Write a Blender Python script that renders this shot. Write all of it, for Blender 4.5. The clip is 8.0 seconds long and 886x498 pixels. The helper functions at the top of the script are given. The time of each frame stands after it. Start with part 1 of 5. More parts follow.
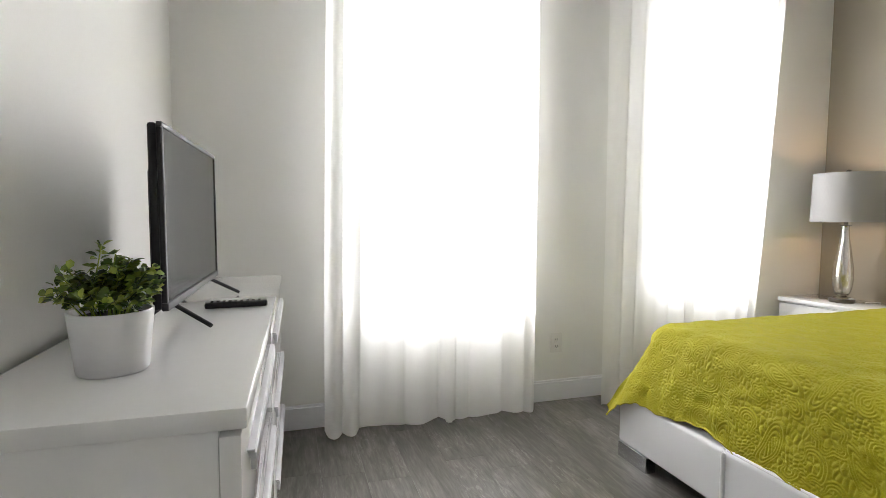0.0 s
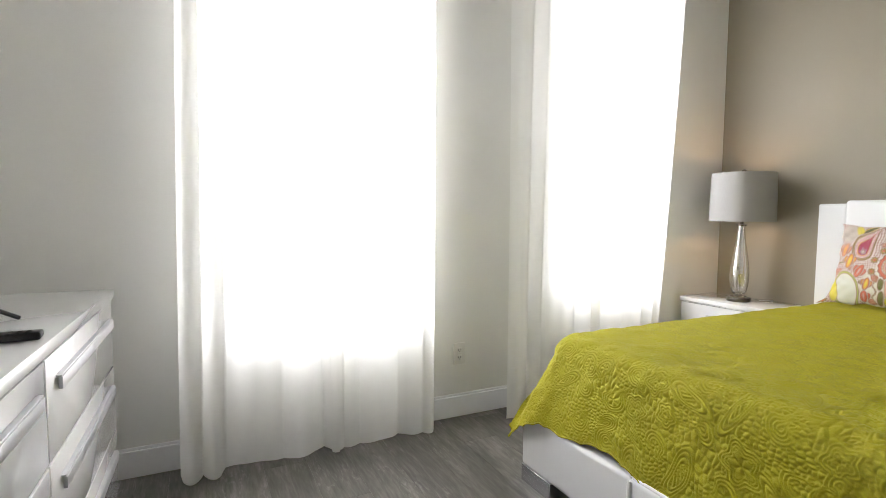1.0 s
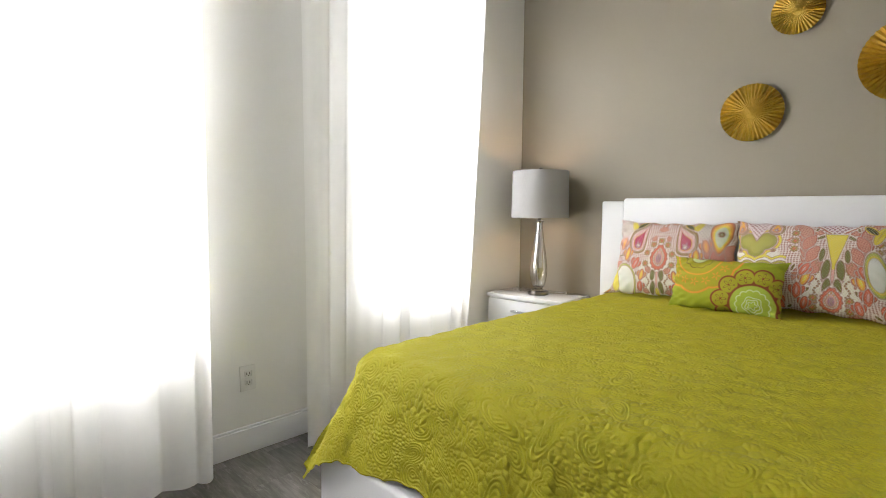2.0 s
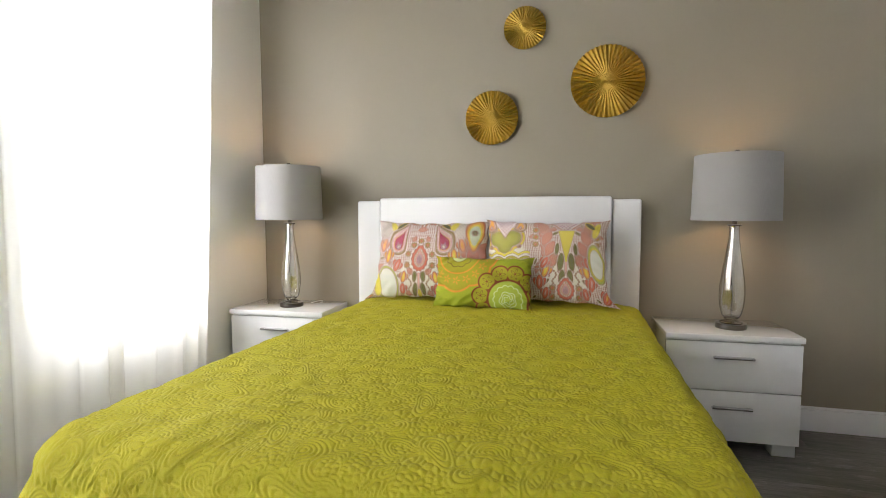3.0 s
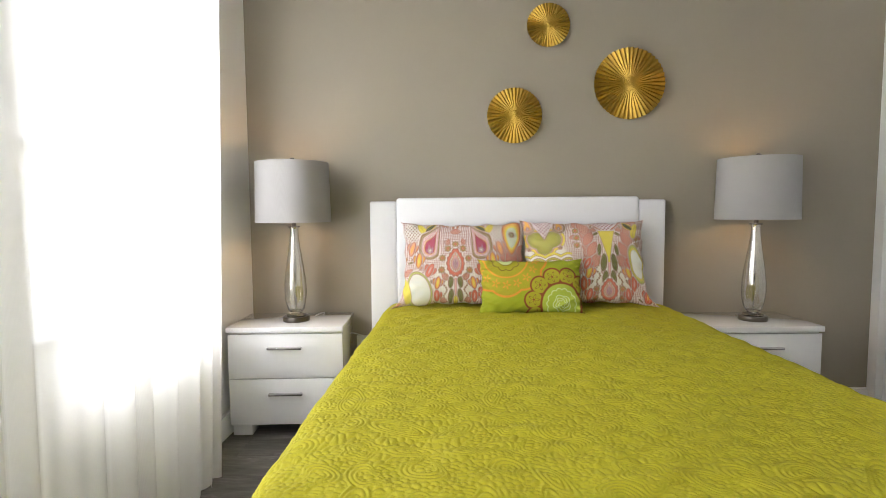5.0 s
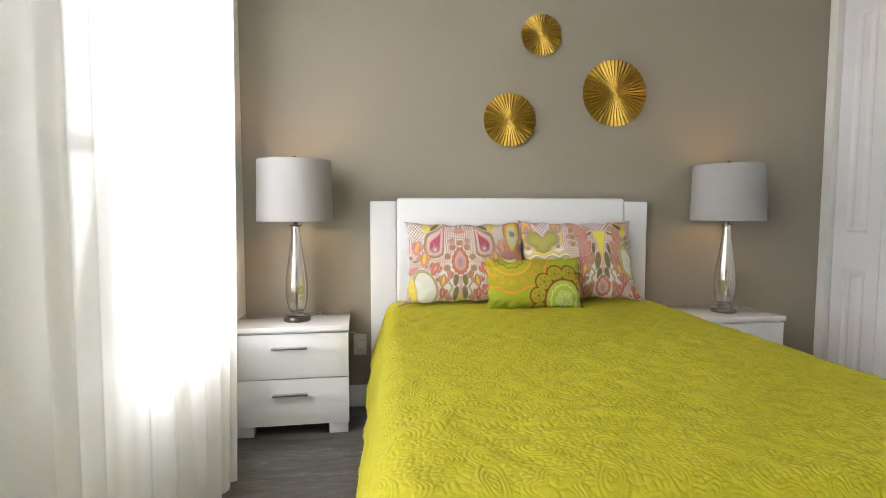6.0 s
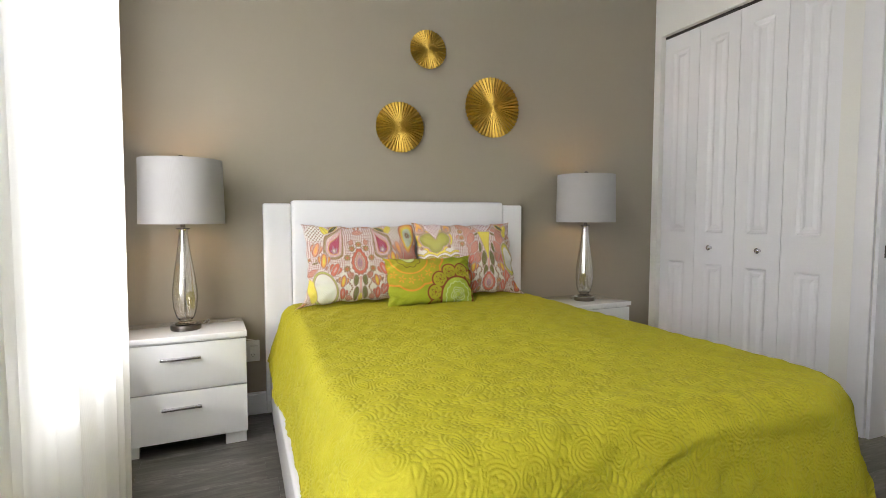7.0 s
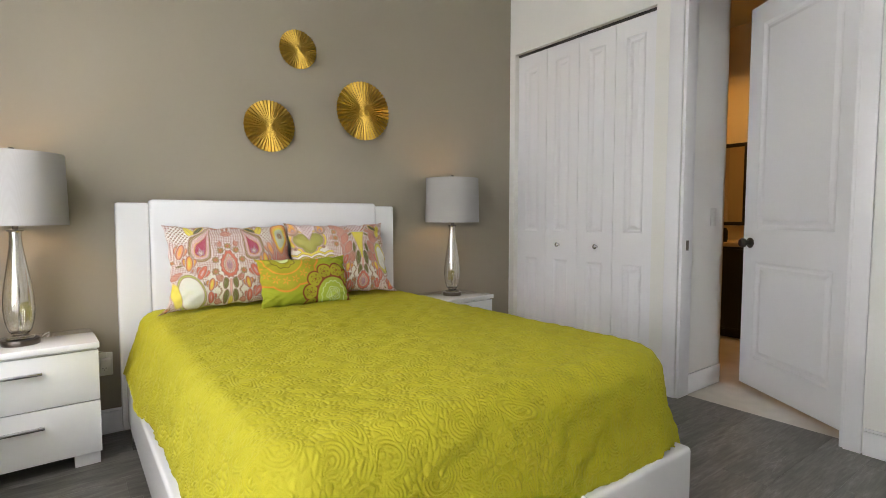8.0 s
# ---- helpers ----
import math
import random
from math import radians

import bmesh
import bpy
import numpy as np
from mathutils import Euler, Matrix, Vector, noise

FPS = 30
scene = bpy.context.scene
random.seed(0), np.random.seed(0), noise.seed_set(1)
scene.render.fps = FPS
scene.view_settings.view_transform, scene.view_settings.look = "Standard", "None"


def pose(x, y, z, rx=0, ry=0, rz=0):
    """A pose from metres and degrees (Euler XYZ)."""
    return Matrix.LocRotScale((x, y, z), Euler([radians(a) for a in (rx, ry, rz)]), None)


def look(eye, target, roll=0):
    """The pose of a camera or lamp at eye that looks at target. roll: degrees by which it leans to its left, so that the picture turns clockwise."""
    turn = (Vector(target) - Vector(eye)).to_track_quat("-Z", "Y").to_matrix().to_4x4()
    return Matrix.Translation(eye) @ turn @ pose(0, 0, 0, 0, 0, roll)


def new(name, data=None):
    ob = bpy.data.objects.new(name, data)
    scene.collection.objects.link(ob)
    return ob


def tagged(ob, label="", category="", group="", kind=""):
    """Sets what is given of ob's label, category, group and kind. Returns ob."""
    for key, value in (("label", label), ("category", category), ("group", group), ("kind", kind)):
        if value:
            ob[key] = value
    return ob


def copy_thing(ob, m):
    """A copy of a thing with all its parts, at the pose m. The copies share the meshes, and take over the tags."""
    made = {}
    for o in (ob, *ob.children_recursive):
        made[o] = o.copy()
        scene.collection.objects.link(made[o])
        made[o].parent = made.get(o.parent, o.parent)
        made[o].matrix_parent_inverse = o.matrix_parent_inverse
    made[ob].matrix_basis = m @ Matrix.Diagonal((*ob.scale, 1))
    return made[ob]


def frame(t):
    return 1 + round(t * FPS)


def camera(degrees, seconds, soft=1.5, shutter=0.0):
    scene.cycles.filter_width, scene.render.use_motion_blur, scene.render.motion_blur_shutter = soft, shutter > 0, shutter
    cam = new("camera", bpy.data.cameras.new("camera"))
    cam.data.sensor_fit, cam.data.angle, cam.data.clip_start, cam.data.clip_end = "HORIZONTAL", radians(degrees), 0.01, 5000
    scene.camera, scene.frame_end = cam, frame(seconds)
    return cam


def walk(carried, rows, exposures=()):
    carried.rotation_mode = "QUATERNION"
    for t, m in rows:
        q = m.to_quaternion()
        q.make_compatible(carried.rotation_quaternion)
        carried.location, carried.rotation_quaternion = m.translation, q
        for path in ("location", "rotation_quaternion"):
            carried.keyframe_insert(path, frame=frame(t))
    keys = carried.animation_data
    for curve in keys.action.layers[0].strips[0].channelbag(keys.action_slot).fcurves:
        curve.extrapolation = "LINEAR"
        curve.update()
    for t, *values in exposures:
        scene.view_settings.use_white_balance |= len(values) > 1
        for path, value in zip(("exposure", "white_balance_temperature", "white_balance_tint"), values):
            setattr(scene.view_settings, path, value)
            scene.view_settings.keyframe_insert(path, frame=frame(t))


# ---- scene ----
cam = camera(82.2, 8.0, soft=0.8)
PATH = [
    (0, (-0.513, 2.258, 1.076), (0.07, 4.167, 0.941), 0.2),
    (0.5, (-0.398, 2.379, 1.076), (0.267, 4.26, 0.94), 0.3),
    (1, (-0.265, 2.494, 1.08), (0.602, 4.29, 0.94), 0.3),
    (1.5, (-0.135, 2.593, 1.081), (1.0, 4.234, 0.941), 0.3),
    (2.8, (0.165, 2.911, 1.079), (2.027, 3.625, 0.928), 0.2),
    (3, (0.199, 2.967, 1.079), (2.131, 3.468, 0.935), -0.1),
    (3.5, (0.246, 3.127, 1.083), (2.237, 3.257, 0.942), -0.5),
    (4, (0.264, 3.311, 1.082), (2.258, 3.375, 0.945), -0.5),
    (4.5, (0.268, 3.523, 1.082), (2.263, 3.571, 0.941), -0.6),
    (5, (0.258, 3.74, 1.081), (2.252, 3.793, 0.94), -0.4),
    (6.5, (0.163, 4.215, 1.074), (2.105, 3.757, 0.941), 0.1),
    (7, (0.122, 4.312, 1.071), (1.977, 3.575, 0.946), -0.0),
    (7.5, (0.079, 4.363, 1.069), (1.824, 3.393, 0.95), 0.0),
    (8, (0.04, 4.396, 1.071), (1.644, 3.207, 0.948), -0.0),
]
walk(cam, [(t, look(eye, target, roll)) for t, eye, target, roll in PATH],
     [(0, -0.08), (1.5, -0.06), (3, 0.02), (5, 0.02), (6.5, -0.03), (8, -0.07)])

# ---- light ----
world = bpy.data.worlds.new("sky")
scene.world = world
world.use_nodes = True
sky = world.node_tree.nodes.new("ShaderNodeTexSky")
sky.sky_type, sky.sun_disc = "NISHITA", False
sky.sun_elevation, sky.sun_rotation = radians(48), radians(170)
world.node_tree.links.new(sky.outputs[0], world.node_tree.nodes["Background"].inputs[0])
world.node_tree.nodes["Background"].inputs[1].default_value = 0.1
sun = bpy.data.lights.new("sun", "SUN")
sun.energy, sun.angle, sun.color = 1.5, radians(12), (1.0, 0.96, 0.9)
sun_ob = new("sun", sun)
sun_ob.matrix_world = look((2, -6, 9), (1, 3, 0))

# Room: x 0 is near the dresser, +x is the headboard wall, +y the window wall.
XW, XE, YS, YN, ZC = -1.015, 3.07, 1.475, 4.89, 2.95
WINDOWS = [(-0.12, 0.78), (1.58, 2.48)]
FZ = -0.018  # floor level
W_SILL, W_TOP = 0.57, 2.42


def area_lamp(name, m, w, h, power, color):
    data = bpy.data.lights.new(name, "AREA")
    data.shape, data.size, data.size_y, data.energy, data.color = "RECTANGLE", w, h, power, color
    ob = new(name, data)
    ob.matrix_world = m
    return ob


for (x0, x1), watts in zip(WINDOWS, (158, 66)):
    xm, zm = (x0 + x1) / 2, (W_SILL + W_TOP) / 2
    area_lamp("sky_light", look((xm, YN + 0.42, zm + 0.14), (xm, YN - 1, zm - 0.16)), x1 - x0 + 0.30, W_TOP - W_SILL + 0.40, watts, (0.985, 0.972, 1.0))
area_lamp("bath_light", pose(2.35, -0.35, 2.5), 0.5, 0.3, 8, (1.0, 0.52, 0.14))


# ---- materials ----
def nodes_of(name):
    m = bpy.data.materials.new(name)
    m.use_nodes = True
    t = m.node_tree
    return m, t, t.nodes["Principled BSDF"]


def link(t, a, b):
    t.links.new(a, b)


def node(t, kind, **values):
    n = t.nodes.new(kind)
    for k, v in values.items():
        if k in n.inputs:
            n.inputs[k].default_value = v
    return n


def ramp(t, fac, stops):
    n = t.nodes.new("ShaderNodeValToRGB")
    while len(n.color_ramp.elements) < len(stops):
        n.color_ramp.elements.new(0.5)
    for e, (p, c) in zip(n.color_ramp.elements, stops):
        e.position, e.color = p, (*c, 1)
    link(t, fac, n.inputs[0])
    return n


def math_node(t, op, a, b=0.0, c=None):
    n = t.nodes.new("ShaderNodeMath")
    n.operation = op
    for i, v in enumerate((a, b, c)):
        if v is None:
            continue
        if isinstance(v, (int, float)):
            n.inputs[i].default_value = v
        else:
            link(t, v, n.inputs[i])
    return n.outputs[0]


def coords(t, scale=(1, 1, 1), which="Object"):
    c = t.nodes.new("ShaderNodeTexCoord")
    m = t.nodes.new("ShaderNodeMapping")
    m.inputs["Scale"].default_value = scale
    link(t, c.outputs[which], m.inputs[0])
    return m.outputs[0]


def bump(t, bsdf, height, strength, distance):
    b = node(t, "ShaderNodeBump", Strength=strength, Distance=distance)
    link(t, height, b.inputs["Height"])
    link(t, b.outputs[0], bsdf.inputs["Normal"])


def surface(name, color, rough, vary=0.06, grain=60.0, bumpy=0.1, depth=0.002, metal=0.0, coat=0.0, big=1.3):
    """Plain paint, lacquer, plastic or metal with broad tone drift and a fine grain."""
    m, t, b = nodes_of(name)
    c = coords(t)
    n1, n2 = node(t, "ShaderNodeTexNoise", Scale=big, Detail=3.0), node(t, "ShaderNodeTexNoise", Scale=grain, Detail=4.0)
    link(t, c, n1.inputs["Vector"]), link(t, c, n2.inputs["Vector"])
    f = math_node(t, "ADD", math_node(t, "MULTIPLY", n1.outputs[0], 0.65), math_node(t, "MULTIPLY", n2.outputs[0], 0.35))
    lo, hi = [v * (1 - vary) for v in color], [min(1, v * (1 + vary)) for v in color]
    link(t, ramp(t, f, [(0.3, lo), (0.7, hi)]).outputs[0], b.inputs["Base Color"])
    r = math_node(t, "MULTIPLY_ADD", n1.outputs[0], 0.12 * rough + 0.02, rough * 0.94)
    link(t, r, b.inputs["Roughness"])
    b.inputs["Metallic"].default_value = metal
    b.inputs["Coat Weight"].default_value = coat
    b.inputs["Coat Roughness"].default_value = 0.06
    if bumpy:
        bump(t, b, n2.outputs[0], bumpy, depth)
    return m


M_WHITE_WALL = surface("white_wall_paint", (0.80, 0.795, 0.765), 0.55, 0.03, 220, 0.25, 0.0015)
M_TAUPE = surface("taupe_wall_paint", (0.298, 0.264, 0.204), 0.5, 0.03, 220, 0.25, 0.0015)
# unseen ceiling, greyed below the walls to limit bounced light
M_CEIL = surface("ceiling_paint_low_bounce", (0.60, 0.595, 0.58), 0.8, 0.03, 120, 0.4, 0.003)
M_TRIM = surface("white_trim_paint", (0.80, 0.80, 0.82), 0.35, 0.02, 90, 0.05)
M_DOOR = surface("white_door_paint", (0.82, 0.82, 0.845), 0.42, 0.03, 160, 0.12, 0.0008)
M_LACQUER = surface("white_lacquer", (0.86, 0.86, 0.86), 0.10, 0.02, 40, 0.0, coat=0.8)
M_SATIN = surface("satin_aluminium", (0.66, 0.66, 0.68), 0.36, 0.04, 300, 0.05, 0.0003, metal=0.6)
M_LEATHER = surface("white_leather", (0.78, 0.78, 0.79), 0.24, 0.025, 260, 0.25, 0.0008)
M_CHROME = surface("brushed_chrome", (0.62, 0.62, 0.64), 0.22, 0.08, 300, 0.05, 0.0003, metal=1.0)
M_NICKEL = surface("dark_nickel", (0.13, 0.115, 0.10), 0.28, 0.1, 120, 0.05, 0.0003, metal=1.0)
M_BLACK = surface("black_plastic", (0.010, 0.010, 0.011), 0.5, 0.15, 200, 0.1, 0.0004)
M_SCREEN = surface("dark_screen", (0.014, 0.015, 0.017), 0.16, 0.05, 20, 0.0)
M_SCREEN.node_tree.nodes["Principled BSDF"].inputs["Specular IOR Level"].default_value = 0.26
# whiter than the leather: stands in for glare on the foot rail's edge
M_STRAP = surface("white_glare_trim", (0.93, 0.93, 0.93), 0.2, 0.01, 60, 0.0, coat=0.5)
M_GOLD = surface("brushed_gold_leaf", (0.47, 0.315, 0.062), 0.44, 0.16, 70, 0.12, 0.0006, metal=1.0, big=14)
M_PLASTIC = surface("white_plastic", (0.72, 0.71, 0.68), 0.4, 0.02, 100, 0.0)
M_SLOT = surface("dark_slot", (0.05, 0.045, 0.04), 0.6, 0.1, 100, 0.0)
M_POT = surface("white_ceramic", (0.78, 0.78, 0.80), 0.28, 0.02, 60, 0.04, 0.001, coat=0.3)
M_SOIL = surface("dark_soil", (0.03, 0.022, 0.015), 0.9, 0.4, 120, 0.8, 0.01)
M_TILE = surface("cream_floor_tile", (0.74, 0.70, 0.63), 0.25, 0.08, 12, 0.03, 0.001, big=3)
M_BATH = surface("bath_wall_paint", (0.62, 0.52, 0.36), 0.5, 0.04, 160, 0.2, 0.0015)
M_VANITY = surface("espresso_wood", (0.007, 0.005, 0.004), 0.5, 0.3, 60, 0.1, 0.001)
M_STONE = surface("cream_stone", (0.60, 0.50, 0.34), 0.25, 0.15, 25, 0.0)
M_BULB = bpy.data.materials.new("warm_bulb_glass")
M_BULB.use_nodes = True
M_BULB.node_tree.nodes["Principled BSDF"].inputs["Base Color"].default_value = (0.9, 0.85, 0.75, 1)
M_BULB.node_tree.nodes["Principled BSDF"].inputs["Emission Color"].default_value = (1.0, 0.62, 0.30, 1)
M_BULB.node_tree.nodes["Principled BSDF"].inputs["Emission Strength"].default_value = 68.0


def mirror_material():
    m, t, b = nodes_of("mirror_glass")
    b.inputs["Base Color"].default_value = (0.85, 0.86, 0.86, 1)
    b.inputs["Metallic"].default_value, b.inputs["Roughness"].default_value = 1.0, 0.02
    return m


def pane_material():
    m, t, b = nodes_of("window_glass")
    b.inputs["Base Color"].default_value = (0.96, 0.98, 0.98, 1)
    b.inputs["Roughness"].default_value, b.inputs["Transmission Weight"].default_value = 0.01, 1.0
    b.inputs["IOR"].default_value = 1.45
    return m


def lamp_glass():
    """Clear blown glass, silvered towards the neck."""
    m, t, b = nodes_of("half_silvered_glass")
    c = t.nodes.new("ShaderNodeTexCoord")
    sep = t.nodes.new("ShaderNodeSeparateXYZ")
    link(t, c.outputs["Object"], sep.inputs[0])
    n = node(t, "ShaderNodeTexNoise", Scale=14.0, Detail=3.0)
    link(t, c.outputs["Object"], n.inputs["Vector"])
    z = math_node(t, "ADD", sep.outputs[2], math_node(t, "MULTIPLY", n.outputs[0], 0.05))
    mr = t.nodes.new("ShaderNodeMapRange")
    for i, v in ((1, 0.06), (2, 0.44), (3, 0.05), (4, 0.55)):
        mr.inputs[i].default_value = v
    link(t, z, mr.inputs[0])
    silver = t.nodes.new("ShaderNodeBsdfPrincipled")
    silver.inputs["Base Color"].default_value = (0.86, 0.84, 0.80, 1)
    silver.inputs["Metallic"].default_value, silver.inputs["Roughness"].default_value = 1.0, 0.07
    b.inputs["Base Color"].default_value = (0.95, 0.95, 0.93, 1)
    b.inputs["Roughness"].default_value, b.inputs["Transmission Weight"].default_value, b.inputs["IOR"].default_value = 0.02, 1.0, 1.30
    mix = t.nodes.new("ShaderNodeMixShader")
    link(t, mr.outputs[0], mix.inputs[0]), link(t, b.outputs[0], mix.inputs[1]), link(t, silver.outputs[0], mix.inputs[2])
    link(t, mix.outputs[0], t.nodes["Material Output"].inputs[0])
    return m


def cloth(name, color, see_through, glow, weave=900.0):
    """Woven cloth that lets light through: a sheer curtain or a lampshade."""
    m, t, b = nodes_of(name)
    c = coords(t)
    w1, w2 = node(t, "ShaderNodeTexWave", Scale=weave / 6.3), node(t, "ShaderNodeTexWave", Scale=weave / 6.3)
    w1.bands_direction, w2.bands_direction = "X", "Z"
    n = node(t, "ShaderNodeTexNoise", Scale=25.0, Detail=4.0)
    for q in (w1, w2, n):
        link(t, c, q.inputs["Vector"])
    f = math_node(t, "ADD", math_node(t, "MULTIPLY", w1.outputs[1], 0.3), math_node(t, "MULTIPLY", w2.outputs[1], 0.3))
    f = math_node(t, "ADD", f, math_node(t, "MULTIPLY", n.outputs[0], 0.4))
    col = ramp(t, f, [(0.2, [v * 0.94 for v in color]), (0.8, color)]).outputs[0]
    link(t, col, b.inputs["Base Color"])
    b.inputs["Roughness"].default_value = 0.85
    bump(t, b, f, 0.12, 0.001)
    tr, tp = t.nodes.new("ShaderNodeBsdfTranslucent"), t.nodes.new("ShaderNodeBsdfTransparent")
    link(t, col, tr.inputs[0])
    m1, m2 = t.nodes.new("ShaderNodeMixShader"), t.nodes.new("ShaderNodeMixShader")
    m1.inputs[0].default_value, m2.inputs[0].default_value = glow, see_through
    link(t, b.outputs[0], m1.inputs[1]), link(t, tr.outputs[0], m1.inputs[2])
    link(t, m1.outputs[0], m2.inputs[1]), link(t, tp.outputs[0], m2.inputs[2])
    link(t, m2.outputs[0], t.nodes["Material Output"].inputs[0])
    return m


M_CURTAIN = cloth("sheer_white_voile", (0.96, 0.955, 0.935), 0.06, 0.62)
M_SHADE = cloth("grey_linen_shade", (0.37, 0.36, 0.35), 0.0, 0.03, 1500)


def plank_material():
    """Grey weathered wood-look planks; the grain runs along y and differs from plank to plank."""
    m, t, b = nodes_of("grey_wood_plank")
    c = t.nodes.new("ShaderNodeTexCoord")
    info = t.nodes.new("ShaderNodeObjectInfo")
    shift = t.nodes.new("ShaderNodeVectorMath")
    shift.operation = "MULTIPLY_ADD"
    link(t, info.outputs["Random"], shift.inputs[0])
    shift.inputs[1].default_value = (7.0, 17.0, 5.0)
    link(t, c.outputs["Object"], shift.inputs[2])

    def grain(scale, stretch, detail, wobble=0.0):
        mp = t.nodes.new("ShaderNodeMapping")
        mp.inputs["Scale"].default_value = (1.0, stretch, 1.0)
        link(t, shift.outputs[0], mp.inputs[0])
        n = node(t, "ShaderNodeTexNoise", Scale=scale, Detail=detail, Roughness=0.6, Distortion=wobble)
        link(t, mp.outputs[0], n.inputs["Vector"])
        return n.outputs[0]

    broad, figure = grain(5.0, 0.4, 3.0, 0.4), grain(26.0, 0.16, 5.0, 1.1)
    fine, chalk = grain(95.0, 0.10, 4.0), grain(42.0, 0.22, 4.0, 2.2)
    f = math_node(t, "ADD", math_node(t, "MULTIPLY", broad, 0.30), math_node(t, "MULTIPLY", figure, 0.40))
    f = math_node(t, "ADD", f, math_node(t, "MULTIPLY", fine, 0.30))
    f = math_node(t, "ADD", f, math_node(t, "MULTIPLY_ADD", info.outputs["Random"], 0.05, -0.025))
    col = ramp(t, f, [(0.34, (0.060, 0.055, 0.047)), (0.46, (0.108, 0.100, 0.088)), (0.55, (0.158, 0.148, 0.132)), (0.66, (0.25, 0.237, 0.214))])
    # pale chalky streaks where the grain is open
    open_grain = ramp(t, chalk, [(0.54, (0, 0, 0)), (0.66, (1, 1, 1))]).outputs[0]
    where = ramp(t, broad, [(0.46, (0, 0, 0)), (0.60, (1, 1, 1))]).outputs[0]
    mixc = t.nodes.new("ShaderNodeMix")
    mixc.data_type = "RGBA"
    link(t, math_node(t, "MULTIPLY", math_node(t, "MULTIPLY", open_grain, where), 0.35), mixc.inputs[0])
    link(t, col.outputs[0], mixc.inputs[6])
    mixc.inputs[7].default_value = (0.38, 0.37, 0.34, 1)
    link(t, mixc.outputs[2], b.inputs["Base Color"])
    link(t, math_node(t, "MULTIPLY_ADD", figure, 0.2, 0.24), b.inputs["Roughness"])
    bump(t, b, math_node(t, "ADD", figure, chalk), 0.12, 0.0015)
    return m


M_PLANK = plank_material()
M_GAP = surface("dark_joint", (0.075, 0.070, 0.063), 0.8, 0.1, 80, 0.0)


def quilt_material():
    """Chartreuse matelasse: stitched rings, petals and stippling puffed up from the cotton."""
    m, t, b = nodes_of("chartreuse_quilted_cotton")
    c = t.nodes.new("ShaderNodeTexCoord")
    # puckers pulled up along the stitching
    pucker = node(t, "ShaderNodeTexNoise", Scale=75.0, Detail=2.0, Distortion=0.8)
    link(t, c.outputs["UV"], pucker.inputs["Vector"])
    soft = node(t, "ShaderNodeTexNoise", Scale=11.0, Detail=3.0)
    link(t, c.outputs["UV"], soft.inputs["Vector"])
    weave = node(t, "ShaderNodeTexNoise", Scale=420.0, Detail=2.0)
    link(t, c.outputs["UV"], weave.inputs["Vector"])
    h = math_node(t, "ADD", math_node(t, "MULTIPLY", soft.outputs[0], 0.8), math_node(t, "MULTIPLY", pucker.outputs[0], 0.7))
    h = math_node(t, "ADD", h, math_node(t, "MULTIPLY", weave.outputs[0], 0.08))
    bump(t, b, h, 0.35, 0.005)
    f = math_node(t, "ADD", math_node(t, "MULTIPLY", soft.outputs[0], 0.5), math_node(t, "MULTIPLY", weave.outputs[0], 0.5))
    link(t, ramp(t, f, [(0.3, (0.362, 0.33, 0.008)), (0.7, (0.432, 0.395, 0.012))]).outputs[0], b.inputs["Base Color"])
    b.inputs["Roughness"].default_value = 0.8
    b.inputs["Sheen Weight"].default_value, b.inputs["Sheen Roughness"].default_value = 0.04, 0.4
    b.inputs["Sheen Tint"].default_value = (0.8, 0.75, 0.2, 1)
    return m


M_QUILT = quilt_material()


def print_material(name):
    """Printed cotton: the print is a colour attribute woven into the pillow's mesh."""
    m, t, b = nodes_of(name)
    a = t.nodes.new("ShaderNodeAttribute")
    a.attribute_name = "print"
    n = node(t, "ShaderNodeTexNoise", Scale=300.0, Detail=3.0)
    link(t, coords(t), n.inputs["Vector"])
    mixc = t.nodes.new("ShaderNodeMix")
    mixc.data_type, mixc.blend_type = "RGBA", "MULTIPLY"
    mixc.inputs[0].default_value = 0.25
    link(t, a.outputs["Color"], mixc.inputs[6]), link(t, n.outputs[0], mixc.inputs[7])
    link(t, mixc.outputs[2], b.inputs["Base Color"])
    b.inputs["Roughness"].default_value = 0.85
    bump(t, b, n.outputs[0], 0.15, 0.001)
    return m


M_PRINT = print_material("printed_cotton")


def leaf_material():
    m, t, b = nodes_of("green_leaf")
    g = t.nodes.new("ShaderNodeNewGeometry")
    col = ramp(t, g.outputs["Random Per Island"], [(0.0, (0.025, 0.05, 0.008)), (0.4, (0.09, 0.15, 0.014)), (0.75, (0.22, 0.29, 0.03)), (1.0, (0.42, 0.48, 0.09))])
    link(t, col.outputs[0], b.inputs["Base Color"])
    b.inputs["Roughness"].default_value = 0.5
    return m


M_LEAF = leaf_material()
M_PANE, M_MIRROR, M_LAMPGLASS = pane_material(), mirror_material(), lamp_glass()


# ---- mesh helpers ----
def box(x0, x1, y0, y1, z0, z1, bevel=0.0, seg=2, bm=None):
    own = bmesh.new()
    bmesh.ops.create_cube(own, size=1)
    for v in own.verts:
        v.co = Vector(((x0 + x1) / 2 + v.co.x * (x1 - x0), (y0 + y1) / 2 + v.co.y * (y1 - y0), (z0 + z1) / 2 + v.co.z * (z1 - z0)))
    if bevel:
        bmesh.ops.bevel(own, geom=own.edges[:], offset=bevel, segments=seg, profile=0.5, affect="EDGES")
    if bm is None:
        return own
    me = bpy.data.meshes.new("tmp")
    own.to_mesh(me)
    own.free()
    bm.from_mesh(me)
    bpy.data.meshes.remove(me)
    return bm


